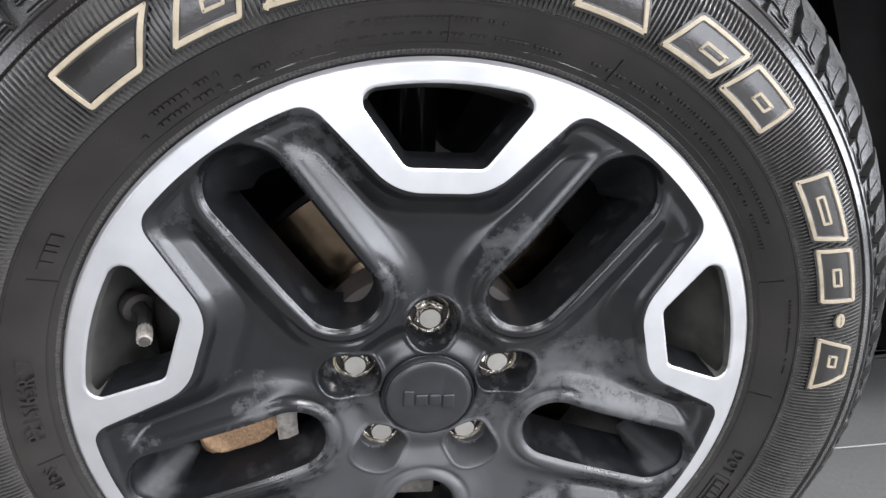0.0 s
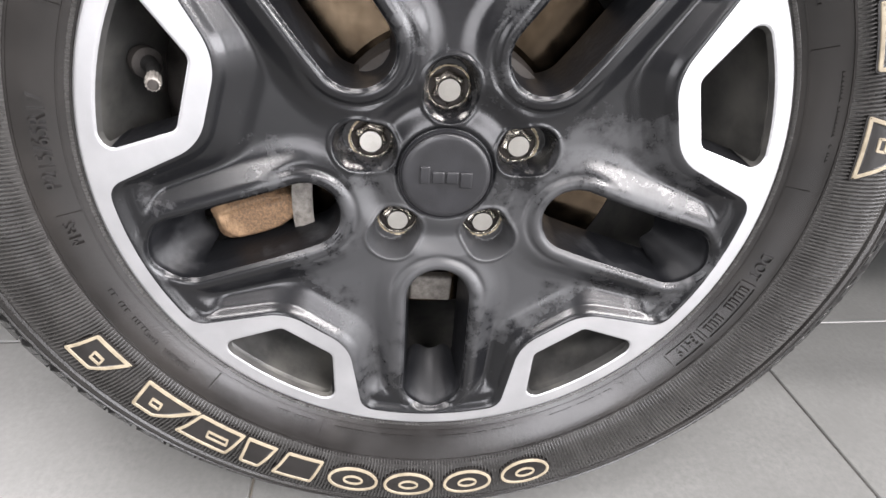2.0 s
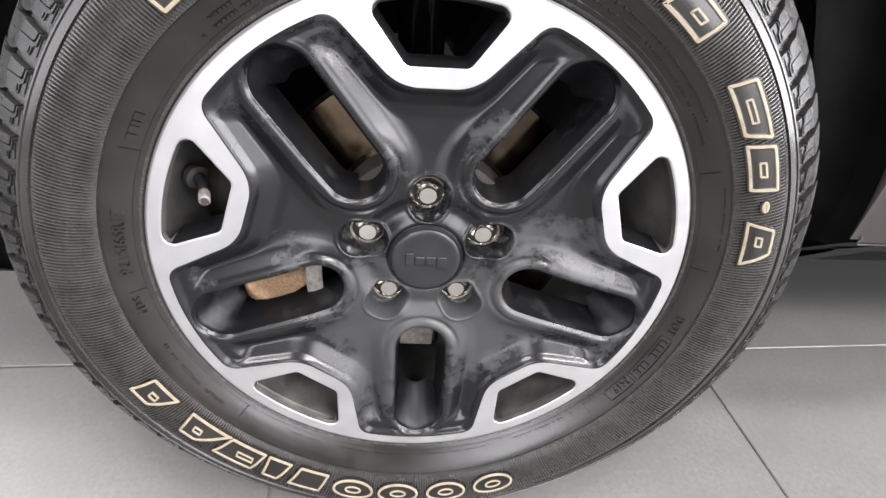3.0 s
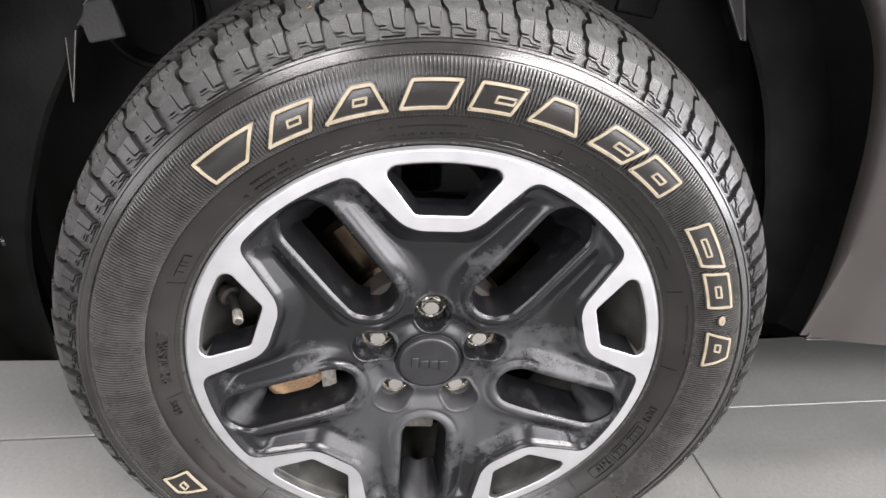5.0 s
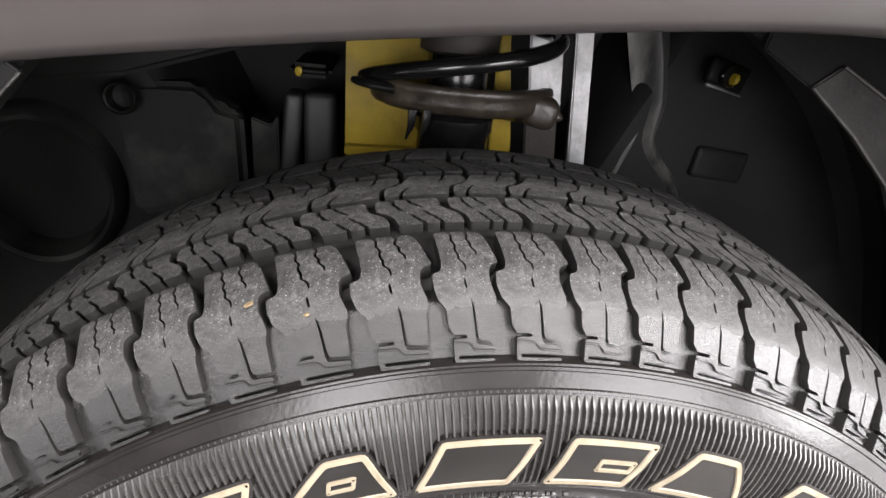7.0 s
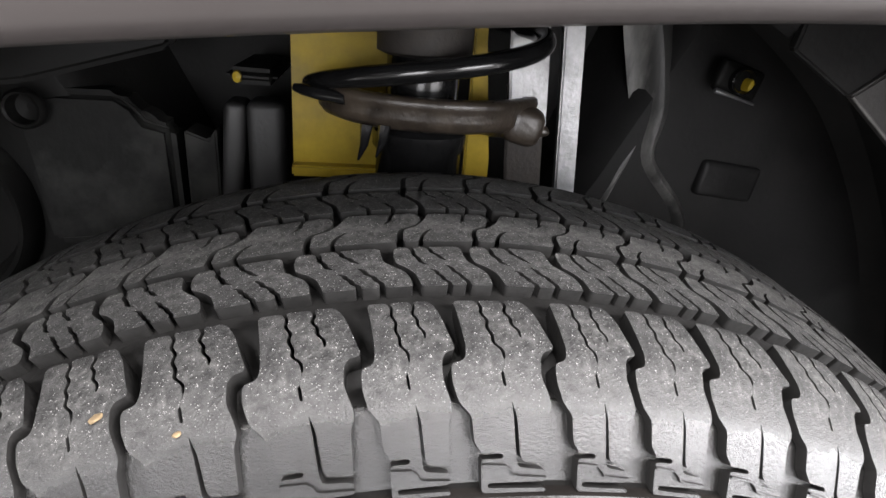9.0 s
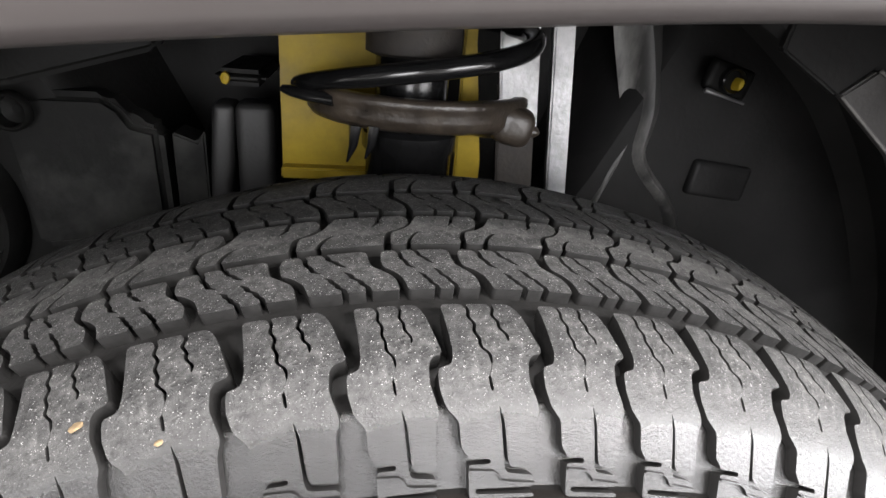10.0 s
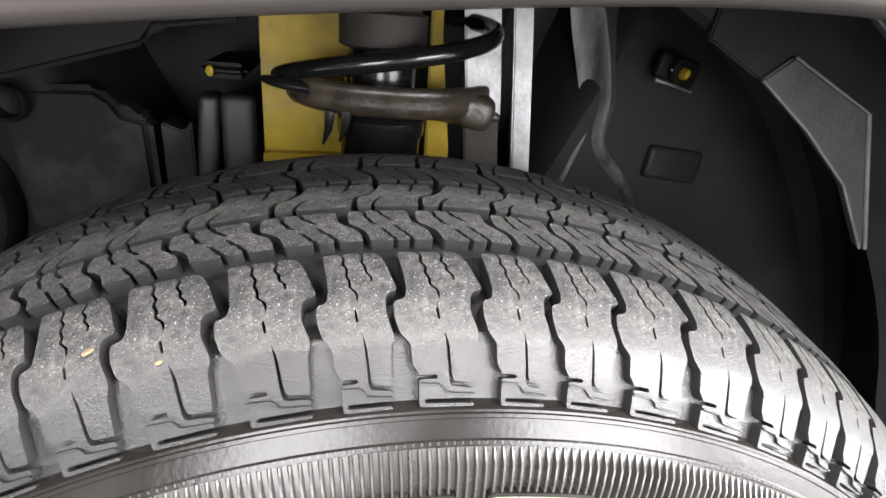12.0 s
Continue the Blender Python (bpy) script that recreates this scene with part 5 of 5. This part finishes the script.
CORNER = [(0.236, 0.125, 0.794), (0.262, 0.125, 0.776), (0.292, 0.125, 0.758), (0.33, 0.125, 0.715), (0.33, 0.125, 0.810), (0.228, 0.125, 0.810)]
panel = plate("liner_panel", CORNER[::-1], 0.006, M_GREYPL, "grey dusty panel on the arch liner")
pale_edge(panel, CORNER[:4])
FRONT = [(-0.240, 0.148, 0.733), (-0.288, 0.148, 0.686), (-0.305, 0.148, 0.685), (-0.275, 0.148, 0.727), (-0.255, 0.148, 0.745)]
panel = plate("liner_panel", FRONT, 0.006, M_GREYDK, "grey dusty panel on the arch liner")
pale_edge(panel, FRONT[:2], 0.0009)
pale_edge(panel, FRONT[2:4], 0.0006)
GUSSET = [(-0.287, 0.148, 0.684), (-0.295, 0.148, 0.655), (-0.320, 0.148, 0.645)]
panel = plate("liner_gusset", GUSSET, 0.004, M_PLASTIC, "thin black gusset of the arch liner", 0.0006)
pale_edge(panel, GUSSET[:2], 0.0006)
pale_edge(panel, [GUSSET[0], GUSSET[2]], 0.0005)
plate("liner_tab", [(-0.319, 0.146, 0.648), (-0.296, 0.146, 0.654), (-0.289, 0.146, 0.620), (-0.322, 0.146, 0.612), (-0.325, 0.146, 0.628), (-0.331, 0.146, 0.626), (-0.323, 0.146, 0.636)], 0.006, M_GREYDK, "flat grey tab of the arch liner")
SPEAR = [(-0.341, 0.146, 0.616), (-0.331, 0.146, 0.623), (-0.348, 0.146, 0.556)]
panel = plate("liner_gusset", SPEAR, 0.004, M_PLASTIC, "thin black gusset of the arch liner", 0.0006)
pale_edge(panel, SPEAR[1:], 0.0005)
pale_edge(panel, [SPEAR[0], SPEAR[2]], 0.0004)


def liner_clip(x, y, z, lean, mat):
    m = Matrix.Translation((x, y - CY, z)) @ pose(0, 0, 0, 0, lean, 0)
    clip = part("liner_clip", box_bm(0.036, 0.008, 0.022, 0.005, m, 3), M_PLASTIC, car, "black plastic liner clip with a yellow pin")
    part("clip_recess", lathe_bm([(-0.004, 0.0095), (-0.0085, 0.0092), (-0.0095, 0.0082), (-0.0085, 0.0072), (-0.0030, 0.0066), (-0.0025, 0.0)], 24, m), M_BLACKGLOSS, clip)
    part("clip_pin", lathe_bm([(-0.002, 0.0034), (-0.010, 0.0031), (-0.0115, 0.0022), (-0.012, 0.0)], 20, m @ Matrix.Translation((0.004, 0, -0.001)) @ Matrix.Diagonal((0.75, 1, 1.35, 1))), mat, clip, "yellow pin head")
    part("clip_edge", tube_bm([(0.2045, 0.2610 - CY, 0.7400), (0.2060, 0.2615 - CY, 0.7398), (0.2200, 0.2635 - CY, 0.7365), (0.2400, 0.2660 - CY, 0.7315)], [0.0012, 0.0021, 0.0013, 0.0010], 10), M_SILVER, clip, "bright silver clip edge")


liner_clip(0.227, 0.272, 0.7465, 14, M_YELLOW)
part("clip_pin", lathe_bm([(0.0, 0.0042), (-0.003, 0.0036), (-0.004, 0.0)], 20, Matrix.Translation((-0.114, 0.275 - CY, 0.727)) @ Matrix.Diagonal((0.70, 1, 0.95, 1))), M_YELLOW, car, "yellow pin head")
plate("pin_bracket", [(-0.122, 0.2755, 0.7325), (-0.090, 0.2755, 0.7320), (-0.090, 0.2755, 0.7215), (-0.122, 0.2755, 0.7220)], 0.09, M_PLASTIC, "black bracket holding a yellow pin", 0.0045)
for bx, by, bz in ((-0.437, 0.120, 0.416), (-0.447, 0.118, 0.525)):
    part("liner_screw", lathe_bm([(0.0, 0.0075), (-0.003, 0.007), (-0.005, 0.0045), (-0.0055, 0.0)], 20, Matrix.Translation((bx, by - CY, bz)) @ pose(0, 0, 0, 0, 0, -50)), M_BLACKGLOSS, car, "black screw head")

# folds and mounts on the back wall
def soft_ridge(name, pts, width, height, mat, label):
    """A low moulded ridge that swells out of the back wall along a line of points."""
    c = spline(pts, 40)
    t = np.gradient(c, axis=0)
    side = np.stack([t[:, 2], 0 * t[:, 0], -t[:, 0]], 1)
    side /= np.linalg.norm(side, axis=1)[:, None]
    rows = []
    for k in np.linspace(-1, 1, 13):
        h = height * (0.5 + 0.5 * math.cos(math.pi * k)) ** 1.4
        rows.append(c + side * (k * width * (1 + 0.35 * np.sin(np.linspace(0, 7, 40))))[:, None] + np.array((0, 0.008 - h, 0)))
    return sheet(rows, name, mat, label)


soft_ridge("liner_fold", [(0.160, 0.303, 0.82), (0.180, 0.298, 0.755), (0.188, 0.296, 0.715), (0.182, 0.297, 0.684), (0.198, 0.296, 0.665), (0.217, 0.295, 0.648), (0.229, 0.296, 0.628), (0.234, 0.300, 0.57)], 0.017, 0.015, M_FOLD, "moulded fold streaked with pale dust")
soft_ridge("liner_fold", [(0.186, 0.298, 0.722), (0.166, 0.298, 0.67), (0.142, 0.30, 0.59)], 0.010, 0.010, M_FOLD, "moulded fold streaked with pale dust")
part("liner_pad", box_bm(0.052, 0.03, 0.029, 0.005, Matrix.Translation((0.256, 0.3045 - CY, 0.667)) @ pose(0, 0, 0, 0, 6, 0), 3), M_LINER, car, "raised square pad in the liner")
part("inner_mount", box_bm(0.026, 0.03, 0.090, 0.007, Matrix.Translation((-0.1000, 0.302 - CY, 0.664)), 4), M_GREYDK, car, "dull grey metal mount beside the strut")
part("inner_mount", box_bm(0.015, 0.03, 0.090, 0.006, Matrix.Translation((-0.1240, 0.304 - CY, 0.663)) @ pose(0, 0, 0, 0, 5, 0), 4), M_GREYDK, car, "dull grey metal mount beside the strut")
plate("inner_bracket", [(-0.262, 0.290, 0.704), (-0.232, 0.288, 0.710), (-0.193, 0.287, 0.711), (-0.183, 0.286, 0.703), (-0.176, 0.286, 0.694), (-0.160, 0.286, 0.690), (-0.1585, 0.286, 0.610), (-0.250, 0.288, 0.600)], 0.03, M_DUSTPL,
      "dusty black bracket on the inner wall", 0.006)
plate("inner_bracket", [(-0.1535, 0.287, 0.688), (-0.138, 0.287, 0.682), (-0.1325, 0.287, 0.690), (-0.1325, 0.287, 0.610), (-0.1535, 0.287, 0.610)], 0.03, M_DUSTPL, "dusty black bracket on the inner wall", 0.0014)
part("bracket_crease", tube_bm([(-0.193, 0.287 - CY, 0.709), (-0.183, 0.286 - CY, 0.702), (-0.176, 0.286 - CY, 0.6935), (-0.162, 0.286 - CY, 0.6895)], [0.0004, 0.0012, 0.0010, 0.0004], 10), M_DUSTPL, car, "dusty crease")
plate("arch_roof_panel", [(-0.36, 0.256, 0.700), (-0.232, 0.258, 0.7175), (-0.150, 0.260, 0.7420), (-0.142, 0.262, 0.7525), (-0.090, 0.264, 0.760), (-0.090, 0.264, 0.83), (-0.36, 0.256, 0.83)], 0.012, M_PLASTIC, "black panel below the arch roof", 0.004)
part("hose_end", lathe_bm([(0.0, 0.0125), (-0.005, 0.0125), (-0.007, 0.0110), (-0.006, 0.0095), (0.004, 0.0085), (0.006, 0.0)], 32, Matrix.Translation((-0.246, 0.284 - CY, 0.698))), M_PLASTIC, car, "round black grommet")
# a deep rubber boot in the inner wall, open towards the wheel; lighter plastic stands in for light on its lip
part("axle_boot", lathe_bm([(0.030, 0.066), (0.010, 0.063), (0.000, 0.0595), (-0.004, 0.0560), (-0.002, 0.0525), (0.012, 0.0490), (0.030, 0.0440), (0.034, 0.0400), (0.044, 0.0380), (0.046, 0.0)], 56,
                           Matrix.Translation((-0.312, 0.2745 - CY, 0.624)) @ pose(0, 0, 0, 0, 0, 8) @ Matrix.Diagonal((0.92, 1, 1.06, 1))), M_DUSTPL, car, "dark rubber boot in the inner wall, lightened for its lit lip")
# creases in the front of the liner's channel, their faint highlights put in as pale tubes
for pts in ([(-0.268, 0.058, 0.740), (-0.278, 0.058, 0.722), (-0.290, 0.060, 0.697), (-0.2945, 0.061, 0.687), (-0.297, 0.062, 0.678)], [(-0.262, 0.058, 0.738), (-0.274, 0.058, 0.719), (-0.286, 0.060, 0.700), (-0.2925, 0.061, 0.688)]):
    part("liner_crease", tube_bm([(x, y - CY, z) for x, y, z in spline(pts, 24)], [0.0003 + 0.0007 * math.sin(math.pi * k / 23) for k in range(24)], 8), M_GREYDK, car, "pale crease of the liner, drawn as a faint highlight")

# sill behind the wheel: skin turned under, with a pale seam along its edge
n_s = 40
sx = np.linspace(0.428, 2.2, n_s)
rows = []
for y, z in ((0.034, 0.372), (0.033, 0.363), (0.036, 0.357), (0.044, 0.353), (0.075, 0.330), (0.115, 0.300), (0.16, 0.290)):
    rows.append(np.stack([sx, np.full(n_s, y), np.full(n_s, z)], 1))
sheet(rows[:4], "sill", M_BODY, "grey sill turned under the body")
sheet([r + np.array((0, 0.0006, -0.0006)) for r in rows[3:]], "sill_return", M_PLASTIC, "black underside of the sill")
part("sill_seam", tube_bm([(x, 0.036 - CY, 0.3555) for x in np.linspace(0.430, 2.2, 8)], 0.0011, 8), M_GREYPL, car, "pale seam along the sill edge")
# underbody and a block under the sill, both added to shade the floor
part("side_rail", box_bm(1.9, 0.30, 0.05, 0.015, Matrix.Translation((1.43, 0.30 - CY, 0.285))), M_PLASTIC, car, "black block added under the sill to shade the floor")
part("underbody", box_bm(3.2, 1.25, 0.10, 0.02, Matrix.Translation((0.9, 1.06 - CY, 0.30))), M_PLASTIC, car, "black underbody panel added to shade the floor")


# ---- floor tiles ----
TILE = 0.648
def tile_mesh():
    bm = box_bm(TILE - 0.003, TILE - 0.003, 0.012, 0.0012, None, 1)
    me = bpy.data.meshes.new("floor_tile")
    bm.to_mesh(me)
    bm.free()
    me.materials.append(M_TILE)
    return me


tile = tile_mesh()
turn = Matrix.Translation((0.470, 0.276, -0.006)) @ Matrix.Rotation(radians(2.2), 4, "Z")
fl = floor.matrix_basis.translation
for i in range(-7, 8):
    for j in range(-7, 7):
        p = turn @ Vector(((i + 0.5) * TILE, (j + 0.5) * TILE, 0))
        if RX0 + 0.4 < p.x < RX1 - 0.4 and RY0 + 0.4 < p.y < RY1 - 0.4:
            ob = new("floor_tile", tile)
            ob.parent = floor
            ob.matrix_basis = Matrix.Translation(p - fl) @ Matrix.Rotation(radians(2.2 + 90 * ((i * 7 + j * 3) % 4)), 4, "Z")
